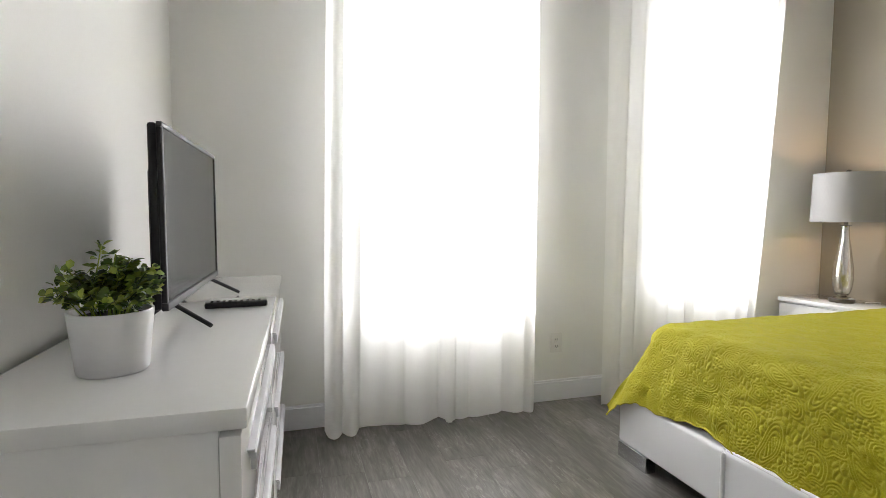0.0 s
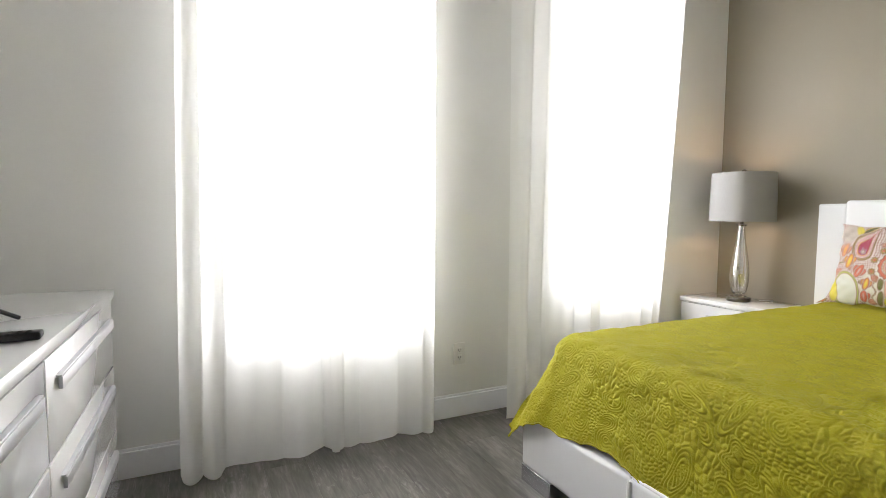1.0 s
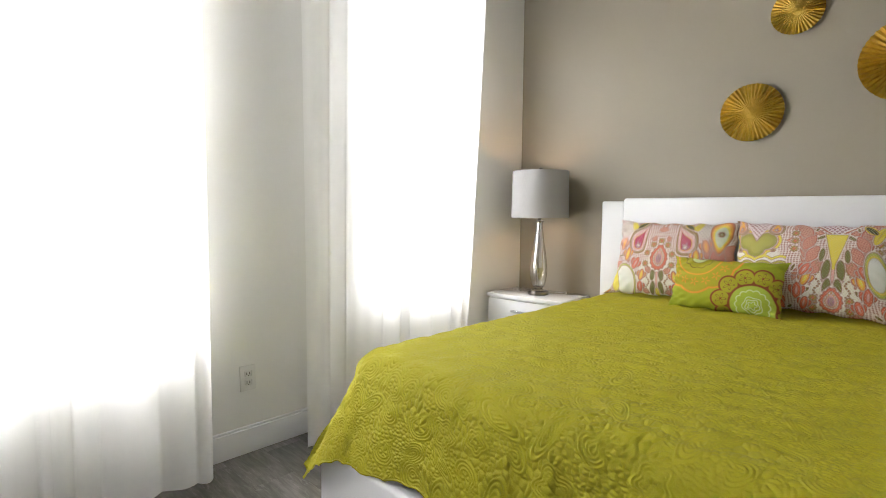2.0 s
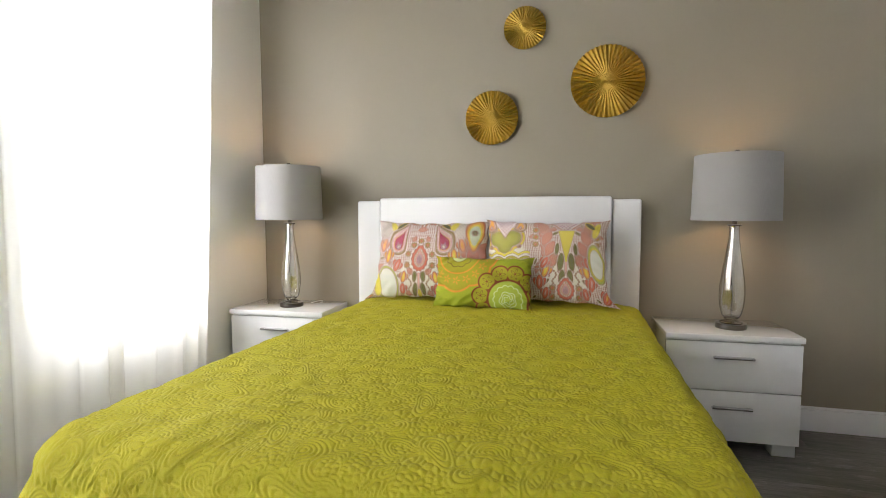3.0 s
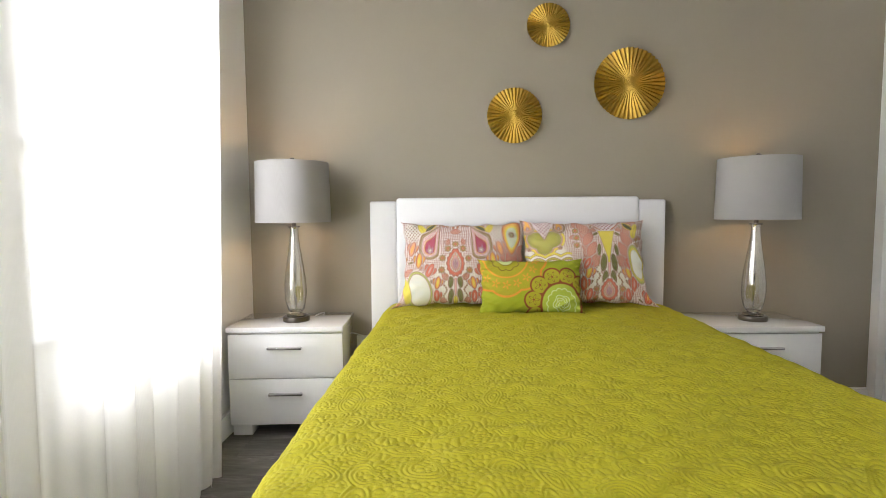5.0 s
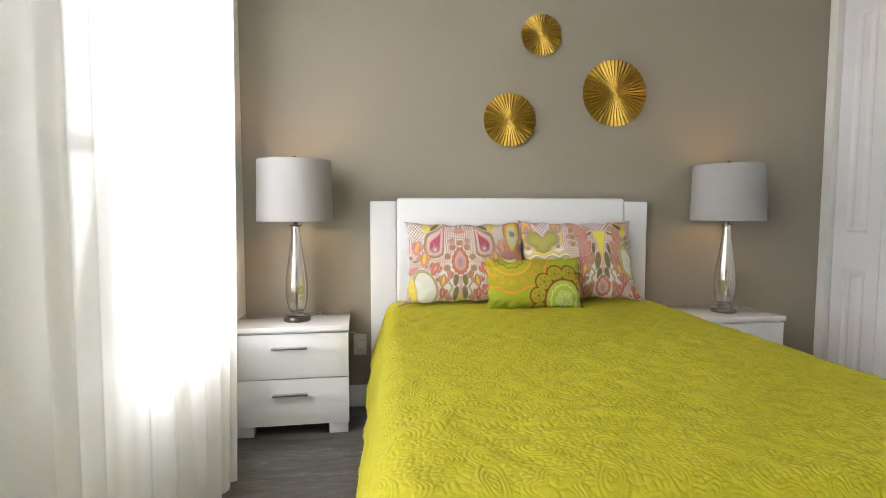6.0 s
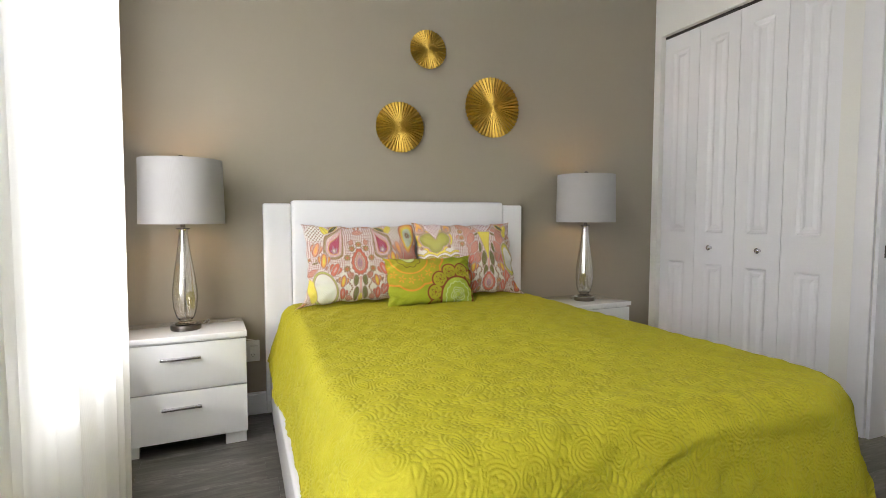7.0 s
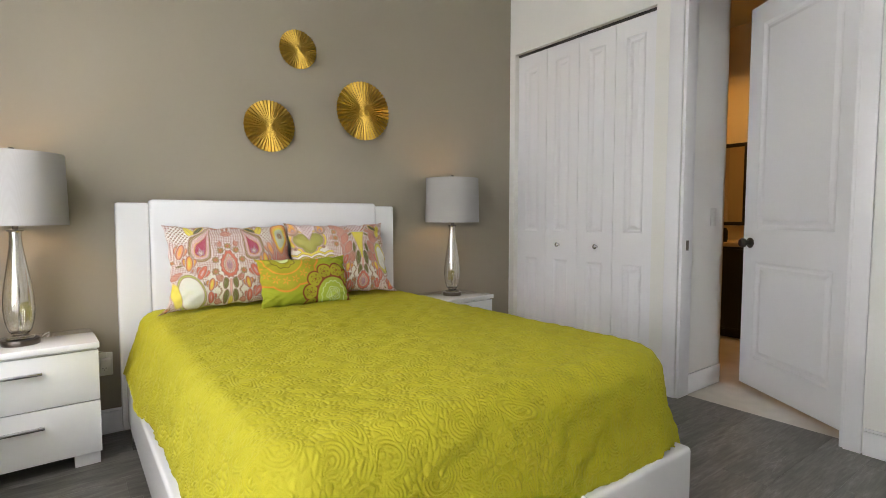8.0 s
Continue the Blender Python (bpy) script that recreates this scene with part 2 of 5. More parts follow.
def boxes(rows, bevel=0.0):
    bm = bmesh.new()
    for r in rows:
        box(*r, bevel=bevel, bm=bm)
    return bm


def lathe(profile, seg=40, cx=0.0, cy=0.0, bm=None):
    bm = bm or bmesh.new()
    rings = []
    for r, z in profile:
        if r < 1e-6:
            rings.append([bm.verts.new((cx, cy, z))])
        else:
            rings.append([bm.verts.new((cx + r * math.cos(2 * math.pi * k / seg), cy + r * math.sin(2 * math.pi * k / seg), z)) for k in range(seg)])
    for a, b in zip(rings, rings[1:]):
        for k in range(seg):
            j = (k + 1) % seg
            if len(a) == 1 and len(b) == 1:
                continue
            if len(a) == 1:
                bm.faces.new((a[0], b[j], b[k]))
            elif len(b) == 1:
                bm.faces.new((a[k], a[j], b[0]))
            else:
                bm.faces.new((a[k], a[j], b[j], b[k]))
    bmesh.ops.recalc_face_normals(bm, faces=bm.faces[:])
    return bm


def tube(points, radius, seg=8, bm=None):
    bm = bm or bmesh.new()
    pts = [Vector(p) for p in points]
    rings = []
    for i, p in enumerate(pts):
        d = (pts[min(i + 1, len(pts) - 1)] - pts[max(i - 1, 0)]).normalized()
        side = d.cross(Vector((0, 0, 1)) if abs(d.z) < 0.9 else Vector((1, 0, 0))).normalized()
        up = side.cross(d)
        rings.append([bm.verts.new(p + radius * (math.cos(2 * math.pi * k / seg) * side + math.sin(2 * math.pi * k / seg) * up)) for k in range(seg)])
    for a, b in zip(rings, rings[1:]):
        for k in range(seg):
            bm.faces.new((a[k], a[(k + 1) % seg], b[(k + 1) % seg], b[k]))
    bm.faces.new(rings[0]), bm.faces.new(rings[-1])
    bmesh.ops.recalc_face_normals(bm, faces=bm.faces[:])
    return bm


def finish(name, bm, material, smooth=None):
    me = bpy.data.meshes.new(name)
    bm.to_mesh(me)
    bm.free()
    me.materials.append(material)
    if smooth is not None:
        me.polygons.foreach_set("use_smooth", [True] * len(me.polygons))
        if smooth < 180:
            me.set_sharp_from_angle(angle=radians(smooth))
    return me


def part(name, bm, material, parent=None, label="", smooth=40):
    ob = new(name, finish(name, bm, material, smooth))
    ob.parent = parent
    if label:
        tagged(ob, label)
    return ob


def thing(name, at, label, category, group="", turn=0.0):
    ob = new(name)
    ob.empty_display_size = 0.1
    ob.matrix_world = pose(*at, 0, 0, turn)
    return tagged(ob, label, category, group)


def structure(name, bm, material, label="", category="", parent=None, smooth=40):
    ob = part(name, bm, material, parent, "", smooth)
    return tagged(ob, label, category, kind="structure")


# ---- the room ----
T = 0.15  # wall thickness
wall = [(XW - T, WINDOWS[0][0], YN, YN + T, FZ, ZC), (WINDOWS[0][1], WINDOWS[1][0], YN, YN + T, FZ, ZC), (WINDOWS[1][1], XE + T, YN, YN + T, FZ, ZC)]
for x0, x1 in WINDOWS:
    wall += [(x0, x1, YN, YN + T, FZ, W_SILL), (x0, x1, YN, YN + T, W_TOP, ZC)]
structure("wall_north", boxes(wall), M_WHITE_WALL, "off-white painted wall with two tall windows", "wall")
structure("wall_east", box(XE, XE + T, 1.38, YN, FZ, ZC), M_TAUPE, "taupe painted accent wall behind the bed", "wall")
structure("wall_west", box(XW - T, XW, 1.38, YN, FZ, ZC), M_WHITE_WALL, "off-white painted wall behind the dresser", "wall")
CL0, CL1, CLT = 1.805, 3.012, 2.362   # closet opening
BD0, BD1, BDT = 0.795, 1.625, 2.375   # bathroom opening
structure("wall_south", boxes([
    (XW, BD0, 1.355, YS, FZ, ZC), (BD0, BD1, 1.355, YS, BDT, ZC), (BD1, CL0, 1.355, YS, FZ, ZC),
    (CL0, CL1, 1.355, YS, CLT, ZC), (CL1, XE, 1.355, YS, FZ, ZC)]), M_WHITE_WALL, "off-white wall with closet and bathroom openings", "wall")
structure("ceiling", box(XW - T, XE + T, -1.1, YN + T, ZC, ZC + 0.1), M_CEIL, "plain white ceiling, greyed to limit bounced light", "ceiling")
floor = structure("floor", box(XW - T, XE + T, 1.365, YN + T, FZ - 0.06, FZ - 0.005), M_GAP, "grey wood-look plank floor", "floor")
structure("ground", box(-120, 120, -120, 120, -0.6, -0.5), surface("pale_ground", (0.3, 0.3, 0.27), 0.9, 0.2, 2, 0.2, 0.01), "pale ground outside", "ground")

# baseboards: a flat board with an eased top
def baseboard(x0, x1, y0, y1, name="baseboard"):
    h = FZ + 0.123
    bm = box(x0, x1, y0, y1, FZ, h - 0.012, 0.002, 1)
    if x1 - x0 > y1 - y0:
        mid = (y0 + y1) / 2
        box(x0, x1, *((mid, y1) if y1 > 3 else (y0, mid)), h - 0.0118, h, 0.002, 1, bm=bm)
    else:
        mid = (x0 + x1) / 2
        box(*((mid, x1) if x1 > 1 else (x0, mid)), y0, y1, h - 0.0118, h, 0.002, 1, bm=bm)
    return structure(name, bm, M_TRIM, "white painted baseboard", "baseboard")


baseboard(XW + 0.016, XE - 0.016, YN - 0.016, YN)
baseboard(XE - 0.016, XE, YS + 0.001, YN)
baseboard(XW, XW + 0.016, YS, YN)
baseboard(XW + 0.016, 0.72, YS, YS + 0.016)


# windows: frame, meeting rail, panes and a sill
def window(name, x0, x1):
    w = tagged(new(name), "white double-hung window behind sheer curtains", "window", kind="structure")
    f, y0, y1, zm = 0.045, YN + 0.07, YN + 0.13, 1.28
    part("window_frame", boxes([(x0, x0 + f, y0, y1, W_SILL, W_TOP), (x1 - f, x1, y0, y1, W_SILL, W_TOP),
                                (x0 + f, x1 - f, y0, y1, W_TOP - f, W_TOP), (x0 + f, x1 - f, y0, y1, W_SILL, W_SILL + f),
                                (x0 + f, x1 - f, y0, y1, zm - 0.02, zm + 0.02)]), M_TRIM, w)
    part("window_sill", box(x0 + 0.002, x1 - 0.002, YN - 0.02, y0 - 0.002, W_SILL + 0.001, W_SILL + 0.02, 0.004), M_TRIM, w)
    for z0, z1 in ((W_SILL + f, zm - 0.02), (zm + 0.02, W_TOP - f)):
        p = part("pane", box(x0 + f, x1 - f, YN + 0.098, YN + 0.102, z0, z1), M_PANE, w)
        p.visible_shadow = False


for i, (x0, x1) in enumerate(WINDOWS):
    window("window_%d" % (i + 1), x0, x1)


# sheer curtains on a rod
def curtain_panel(parent, x0, x1, folds, seed, gather=(0.0, 0.0), from_crest=False, name="panel"):
    """A hanging sheer; folds: (width, depth) of each fold from its left edge on, in metres."""
    nz = 46
    total = sum(w for w, d in folds)
    us, depth, bump_at = [], [], []
    for w, d in folds:
        n = max(14, int(w / 0.008))
        t = np.arange(n) / n
        rise = np.sin(math.pi * (0.5 + 0.5 * t if from_crest and not depth else t))
        us += list((sum(f[0] for f in folds[:len(depth)]) + w * t) / total)
        depth.append(d)
        bump_at += list(d * rise ** 0.75)
    us, bump_at = np.array(us + [1.0]), np.array(bump_at + [0.0])
    nu = len(us)
    x = x0 + (x1 - x0) * us
    ripple = 0.006 * np.sin(x * 31 + seed) + 0.004 * np.sin(x * 57 + 2 * seed)
    top_z, low = 2.47, FZ + 0.006
    verts, faces = [], []
    for j in range(nz):
        s = j / (nz - 1)
        z = top_z + (low - top_z) * s
        sway = 0.007 * s * np.sin(2.2 * s + x * 4 + seed)
        y = 4.765 - (0.55 + 0.25 * s) * bump_at - ripple * (0.4 + 0.4 * s) + sway
        y[0] += 0.0 if from_crest else 0.02
        lean = 0.010 * np.sin(x * 13 + seed) * s * (1 - s) * 2
        xx = x + lean + s * (gather[0] * (1 - us) + gather[1] * us)
        hem = (0.004 + 0.010 * (1 + np.sin(x * 19 + seed)) * (bump_at < 0.045)) * s ** 12
        for k in range(nu):
            verts.append((xx[k], y[k], z + hem[k]))
    for j in range(nz - 1):
        for k in range(nu - 1):
            a = j * nu + k
            faces.append((a, a + 1, a + nu + 1, a + nu))
    me = bpy.data.meshes.new(name)
    me.from_pydata(verts, [], faces)
    me.materials.append(M_CURTAIN)
    me.polygons.foreach_set("use_smooth", [True] * len(me.polygons))
    ob = new(name, me)
    ob.parent = parent
    return ob


def curtain(x0, xm, x1, left, right, seed, pull=0.0, from_crest=False, flare=0.0):
    c = tagged(new("curtain"), "sheer white floor-length curtain on a rod", "curtain", "window curtains")
    curtain_panel(c, x0, xm + 0.05, left, seed, (flare, pull * 0.4), from_crest)
    p = curtain_panel(c, xm - 0.03, x1, right, seed + 1, (pull * 0.4, pull))
    p.location.y = -0.014
    rod = part("curtain_rod", tube([(x0 - 0.06, 4.735, 2.485), (x1 + 0.06, 4.735, 2.485)], 0.011, 14), M_NICKEL, c, "dark metal curtain rod")
    for x in (x0 - 0.06, x1 + 0.06):
        part("finial", lathe([(0, -0.02), (0.016, -0.014), (0.02, 0), (0.016, 0.014), (0, 0.02)], 16), M_NICKEL, rod).location = (x, 4.735, 2.485)
    for x in (x0 + 0.03, x1 - 0.03):
        part("bracket", boxes([(x - 0.008, x + 0.008, 4.735, YN - 0.006, 2.455, 2.471), (x - 0.02, x + 0.02, YN - 0.006, YN, 2.43, 2.50)], 0.001), M_NICKEL, c)
    return c


curtain(-0.315, 0.27, 0.775, [(0.085, 0.085), (0.085, 0.075), (0.24, 0.015), (0.18, 0.03), (0.09, 0.05)], [(0.08, 0.05), (0.08, 0.01), (0.19, 0.045), (0.13, 0.02), (0.06, 0.04)], 3, flare=-0.04)
curtain(1.187, 1.86, 2.47, [(0.17, 0.075), (0.09, 0.03), (0.25, 0.015), (0.18, 0.04)], [(0.08, 0.05), (0.22, 0.02), (0.18, 0.03), (0.11, 0.045), (0.06, 0.04)], 6, -0.19, True)



# ---- closet: four bifold leaves with two raised panels each pair ----
def raised_panels(x0, x1, z0, z1, y, rows, stile, out=1.0, deep=0.010):
    """A door leaf's face with moulded panels sunk into it, as one mesh; y is the front face."""
    bm = bmesh.new()
    def quad(p):
        bm.faces.new([bm.verts.new(v) for v in p])
    th = 0.034
    def ring(a, b):
        # a, b: rectangles (x0, x1, z0, z1, y), outer and inner
        A = [(a[0], a[4], a[2]), (a[1], a[4], a[2]), (a[1], a[4], a[3]), (a[0], a[4], a[3])]
        B = [(b[0], b[4], b[2]), (b[1], b[4], b[2]), (b[1], b[4], b[3]), (b[0], b[4], b[3])]
        for i in range(4):
            j = (i + 1) % 4
            quad((A[i], A[j], B[j], B[i]))
    edges = [z0] + [v for r in rows for v in r] + [z1]
    # stiles and rails
    for i in range(0, len(edges) - 1):
        if i % 2 == 0:
            quad(((x0, y, edges[i]), (x1, y, edges[i]), (x1, y, edges[i + 1]), (x0, y, edges[i + 1])))
        else:
            quad(((x0, y, edges[i]), (x0 + stile, y, edges[i]), (x0 + stile, y, edges[i + 1]), (x0, y, edges[i + 1])))
            quad(((x1 - stile, y, edges[i]), (x1, y, edges[i]), (x1, y, edges[i + 1]), (x1 - stile, y, edges[i + 1])))
    for a, b in rows:
        r = [(x0 + stile, x1 - stile, a, b, y)]
        for inset, dy in ((0.006, -0.5), (0.016, -1.0), (0.030, -1.0), (0.050, -0.25)):
            r.append((x0 + stile + inset, x1 - stile - inset, a + inset, b - inset, y + dy * deep * out))
        for p, c in zip(r, r[1:]):
            ring(p, c)
        e = r[-1]
        quad(((e[0], e[4], e[2]), (e[1], e[4], e[2]), (e[1], e[4], e[3]), (e[0], e[4], e[3])))
    yb = y - th * out
    quad(((x0, yb, z0), (x0, yb, z1), (x1, yb, z1), (x1, yb, z0)))
    for p in (((x0, y, z0), (x0, y, z1), (x0, yb, z1), (x0, yb, z0)), ((x1, y, z0), (x1, yb, z0), (x1, yb, z1), (x1, y, z1)),
              ((x0, y, z0), (x0, yb, z0), (x1, yb, z0), (x1, y, z0)), ((x0, y, z1), (x1, y, z1), (x1, yb, z1), (x0, yb, z1))):
        quad(p)
    bmesh.ops.remove_doubles(bm, verts=bm.verts[:], dist=1e-5)
    bmesh.ops.recalc_face_normals(bm, faces=bm.faces[:])
    return bm


closet = tagged(new("closet_door"), "white closed bifold closet doors with moulded panels", "closet door", kind="structure")
n_leaf = 4
lw = (CL1 - CL0 - 0.012) / n_leaf
for i in range(n_leaf):
    x0 = CL0 + 0.006 + i * lw
    leaf = part("door_leaf", raised_panels(x0 + 0.0015, x0 + lw - 0.0015, FZ + 0.018, CLT - 0.022, 1.440, [(0.14, 0.76), (0.97, CLT - 0.13)], 0.080), M_DOOR, closet, smooth=None)
    if i in (1, 2):
        kx = 2.234 if i == 1 else 2.573
        knob = part("knob", lathe([(0, 0), (0.009, 0.0), (0.007, 0.012), (0.016, 0.02), (0.017, 0.028), (0.010, 0.034), (0, 0.036)], 20), M_CHROME, closet, "small round nickel knob")
        knob.matrix_world = pose(kx, 1.4405, 0.871, -90, 0, 0)
part("track", box(CL0 + 0.002, CL1 - 0.002, 1.400, 1.438, CLT - 0.016, CLT - 0.001), M_SLOT, closet)
structure("closet_back", boxes([(CL0 - 0.1, XE + T, 0.75, 0.80, FZ, ZC), (CL0 - 0.06, CL0 - 0.01, 0.80, 1.354, FZ, ZC), (XE, XE + T, 0.80, 1.38, FZ, ZC)]), M_WHITE_WALL, "plain closet interior", "wall")

# bathroom door trim and jamb
trim_rows = [(BD1, BD1 + 0.085, YS, YS + 0.016, FZ, BDT + 0.07), (BD0 - 0.07, BD0, YS, YS + 0.016, FZ, BDT + 0.07), (BD0, BD1, YS, YS + 0.016, BDT, BDT + 0.07)]
structure("trim", boxes(trim_rows, 0.004), M_TRIM, "white painted door casing", "door trim")
structure("door_jamb", boxes([(BD1 - 0.018, BD1 - 0.001, 1.356, YS - 0.001, FZ, BDT - 0.001), (BD0 + 0.001, BD0 + 0.018, 1.356, YS - 0.001, FZ, BDT - 0.001)], 0.001), M_TRIM, "white painted door jamb", "door trim")

# bathroom door, swung inwards about the hinge at BD0
HX, HY = BD0 + 0.022, 1.372
door = tagged(new("door_1"), "white two-panel door standing ajar into the bathroom", "door", kind="structure")
door.matrix_world = pose(HX, HY, 0, 0, 0, -33.0)
DW = 0.808
part("door_panel", raised_panels(0, DW, FZ + 0.036, BDT - 0.02, 0.0, [(0.20, 0.80), (1.00, BDT - 0.14)], 0.115), M_DOOR, door, smooth=None)
handle = part("door_handle", lathe([(0, 0), (0.032, 0.0), (0.032, 0.006), (0.014, 0.010), (0.012, 0.034), (0.028, 0.042), (0.030, 0.056), (0.022, 0.066), (0, 0.069)], 24), M_NICKEL, door, "dark nickel round door knob")
handle.matrix_local = pose(DW - 0.065, 0.001, 0.915, -90, 0, 0)
for z in (0.25, 1.2, 2.1):
    part("hinge", lathe([(0, z - 0.045), (0.007, z - 0.045), (0.007, z + 0.045), (0, z + 0.045)], 12, -0.006, 0.004), M_NICKEL, door)

tagged(part("strike_plate", box(BD1 - 0.0195, BD1 - 0.0182, 1.40, 1.43, 0.875, 0.935, 0.0004), M_NICKEL), "dark nickel strike plate on the jamb", "strike plate", kind="structure")

# the bathroom beyond
structure("bath_floor", box(0.3, 3.2, -1.1, 1.365, FZ - 0.06, FZ - 0.001), M_TILE, "cream tiled bathroom floor", "floor")
structure("bath_wall", boxes([(BD1, BD1 + 0.12, 0.945, 1.354, FZ, ZC)]), M_WHITE_WALL, "short painted partition with a light switch", "wall")
structure("bath_baseboard", box(BD1 - 0.014, BD1 - 0.0005, 0.94, 1.354, FZ, FZ + 0.123, 0.003), M_TRIM, "white painted baseboard", "baseboard")
structure("bath_wall_far", boxes([(0.3, 3.2, -1.1, -0.98, FZ, ZC), (0.2, 0.3, -1.1, 1.354, FZ, ZC), (3.2, 3.3, -1.1, 0.75, FZ, ZC), (1.75, 3.2, 0.70, 0.749, FZ, ZC)]), M_BATH, "warm painted bathroom wall", "wall")


def switch_plate(at, turn):
    s = thing("light_switch", at, "white wall switch plate by the bathroom door", "light switch", turn=turn)
    part("plate", box(-0.036, 0.036, -0.006, 0, -0.058, 0.058, 0.003), M_PLASTIC, s)
    part("rocker", box(-0.016, 0.016, -0.010, -0.0061, -0.033, 0.033, 0.002), M_PLASTIC, s)
    return s


switch_plate((BD1 - 0.0005, 1.075, 1.075), -90)
van = thing("vanity", (2.35, -0.66, FZ), "dark espresso bathroom vanity cabinet with a cream top", "vanity")
part("cabinet_body", box(-0.75, 0.75, -0.31, 0.28, 0.08, 0.83, 0.003), M_VANITY, van)
part("plinth", box(-0.74, 0.74, -0.31, 0.22, 0.0, 0.079), M_VANITY, van)
for i in range(4):
    part("cabinet_door", box(-0.74 + i * 0.37 + 0.004, -0.74 + (i + 1) * 0.37 - 0.004, 0.281, 0.30, 0.10, 0.81, 0.003), M_VANITY, van)
part("countertop", box(-0.77, 0.77, -0.315, 0.31, 0.831, 0.865, 0.004), M_STONE, van, "cream stone countertop")
mir = thing("wall_mirror", (2.62, -0.975, 1.40), "dark framed mirror above the vanity", "mirror")
part("mirror_glass", box(-0.31, 0.31, 0.001, 0.012, -0.37, 0.37), M_MIRROR, mir)
part("frame", boxes([(-0.345, -0.31, 0, 0.025, -0.405, 0.405), (0.31, 0.345, 0, 0.025, -0.405, 0.405), (-0.31, 0.31, 0, 0.025, 0.37, 0.405), (-0.31, 0.31, 0, 0.025, -0.405, -0.37)], 0.003), M_VANITY, mir)
jar = thing("soap_jar", (2.28, -0.50, FZ + 0.866), "dark jar on the vanity top", "jar")
part("body", lathe([(0, 0), (0.035, 0), (0.042, 0.03), (0.04, 0.10), (0.028, 0.13), (0, 0.13)], 24), M_BLACK, jar)


# ---- bed ----
BX, BY = 0.915, 3.42   # foot end and middle of the bed
FW = 0.765             # half width of the frame
bed = thing("bed", (BX, BY, FZ), "white leather platform bed with a stepped headboard", "bed")
part("foot_rail", box(0, 0.07, -FW, FW, 0.070, 0.286, 0.016, 4), M_LEATHER, bed)
for s in (-1, 1):
    y0, y1 = sorted((s * FW, s * (FW - 0.07)))
    part("side_rail", box(0.0715, 2.03, y0, y1, 0.070, 0.284, 0.014, 4), M_LEATHER, bed)
part("slat_deck", box(0.072, 2.03, -FW + 0.072, FW - 0.072, 0.218, 0.243), M_VANITY, bed)
for s in (-1, 1):
    part("headboard_wing", box(2.05, 2.135, *sorted((s * 0.64, s * 0.783)), 0.03, 1.164, 0.012, 3), M_LEATHER, bed)
part("headboard_panel", box(2.032, 2.13, -0.639, 0.639, 0.03, 1.181, 0.018, 4), M_LEATHER, bed)
for sx in (0.001, 1.85):
    for s in (-1, 1):
        part("leg", box(sx, sx + 0.05, *sorted((s * (FW - 0.002), s * (FW - 0.19))), 0, 0.0705, 0.002, 1), M_CHROME, bed, "chrome block foot")

# slim rounded trim framing the middle of the foot rail, near-white in place of edge glare
for side in (-1, 1):
    y0 = side * 0.185
    part("strap", tube([(0.02, y0, 0.2855), (0.008, y0, 0.284), (0.001, y0, 0.276), (-0.001, y0, 0.26), (-0.001, y0, 0.074)], 0.009, 14), M_STRAP, bed, "rounded trim strip with edge glare put into its near-white colour")
part("top_trim", tube([(0.012, -0.177, 0.285), (0.012, 0.177, 0.285)], 0.006, 12), M_STRAP, bed, "rounded trim strip with edge glare put into its near-white colour")

mattress = thing("mattress", (BX + 0.09, BY, 0.2255), "white mattress under a chartreuse quilt", "mattress")
part("mattress_body", box(0.03, 1.93, -0.675, 0.675, 0, 0.345, 0.05, 4), surface("mattress_ticking", (0.7, 0.7, 0.7), 0.8, 0.03, 90, 0.2), mattress)


def drop_shape(x, y, cx, cy, size, rot, bend=0.5):
    """A paisley drop: round below, its tip curling over."""
    c, s = math.cos(rot), math.sin(rot)
    u, v = ((x - cx) * c + (y - cy) * s) / size, (-(x - cx) * s + (y - cy) * c) / size
    u = u - bend * np.clip(v, 0, 2) ** 2 * 0.35
    half = np.where(v < 0, 1.0, np.clip(1 - v / 1.9, 0.0, 1))
    return np.hypot(u / np.maximum(half, 0.05), np.where(v < 0, v, v * 0.5)) - 1


def puffs(u, v, size, seed):
    """Irregular little puffs between seams: 0 on a seam, 1 on a crest."""
    rng = np.random.RandomState(seed)
    jit = rng.rand(64, 64, 2)
    iu, iv = np.floor(u / size).astype(int), np.floor(v / size).astype(int)
    one, two = np.full(u.shape, 9.0), np.full(u.shape, 9.0)
    for i in (-1, 0, 1):
        for j in (-1, 0, 1):
            q = jit[(iu + i) % 64, (iv + j) % 64]
            dist = np.hypot(u / size - (iu + i + q[..., 0]), v / size - (iv + j + q[..., 1]))
            two = np.where(dist < one, one, np.minimum(two, dist))
            one = np.minimum(one, dist)
    return np.clip((two - one) * 1.6, 0, 1) ** 0.6


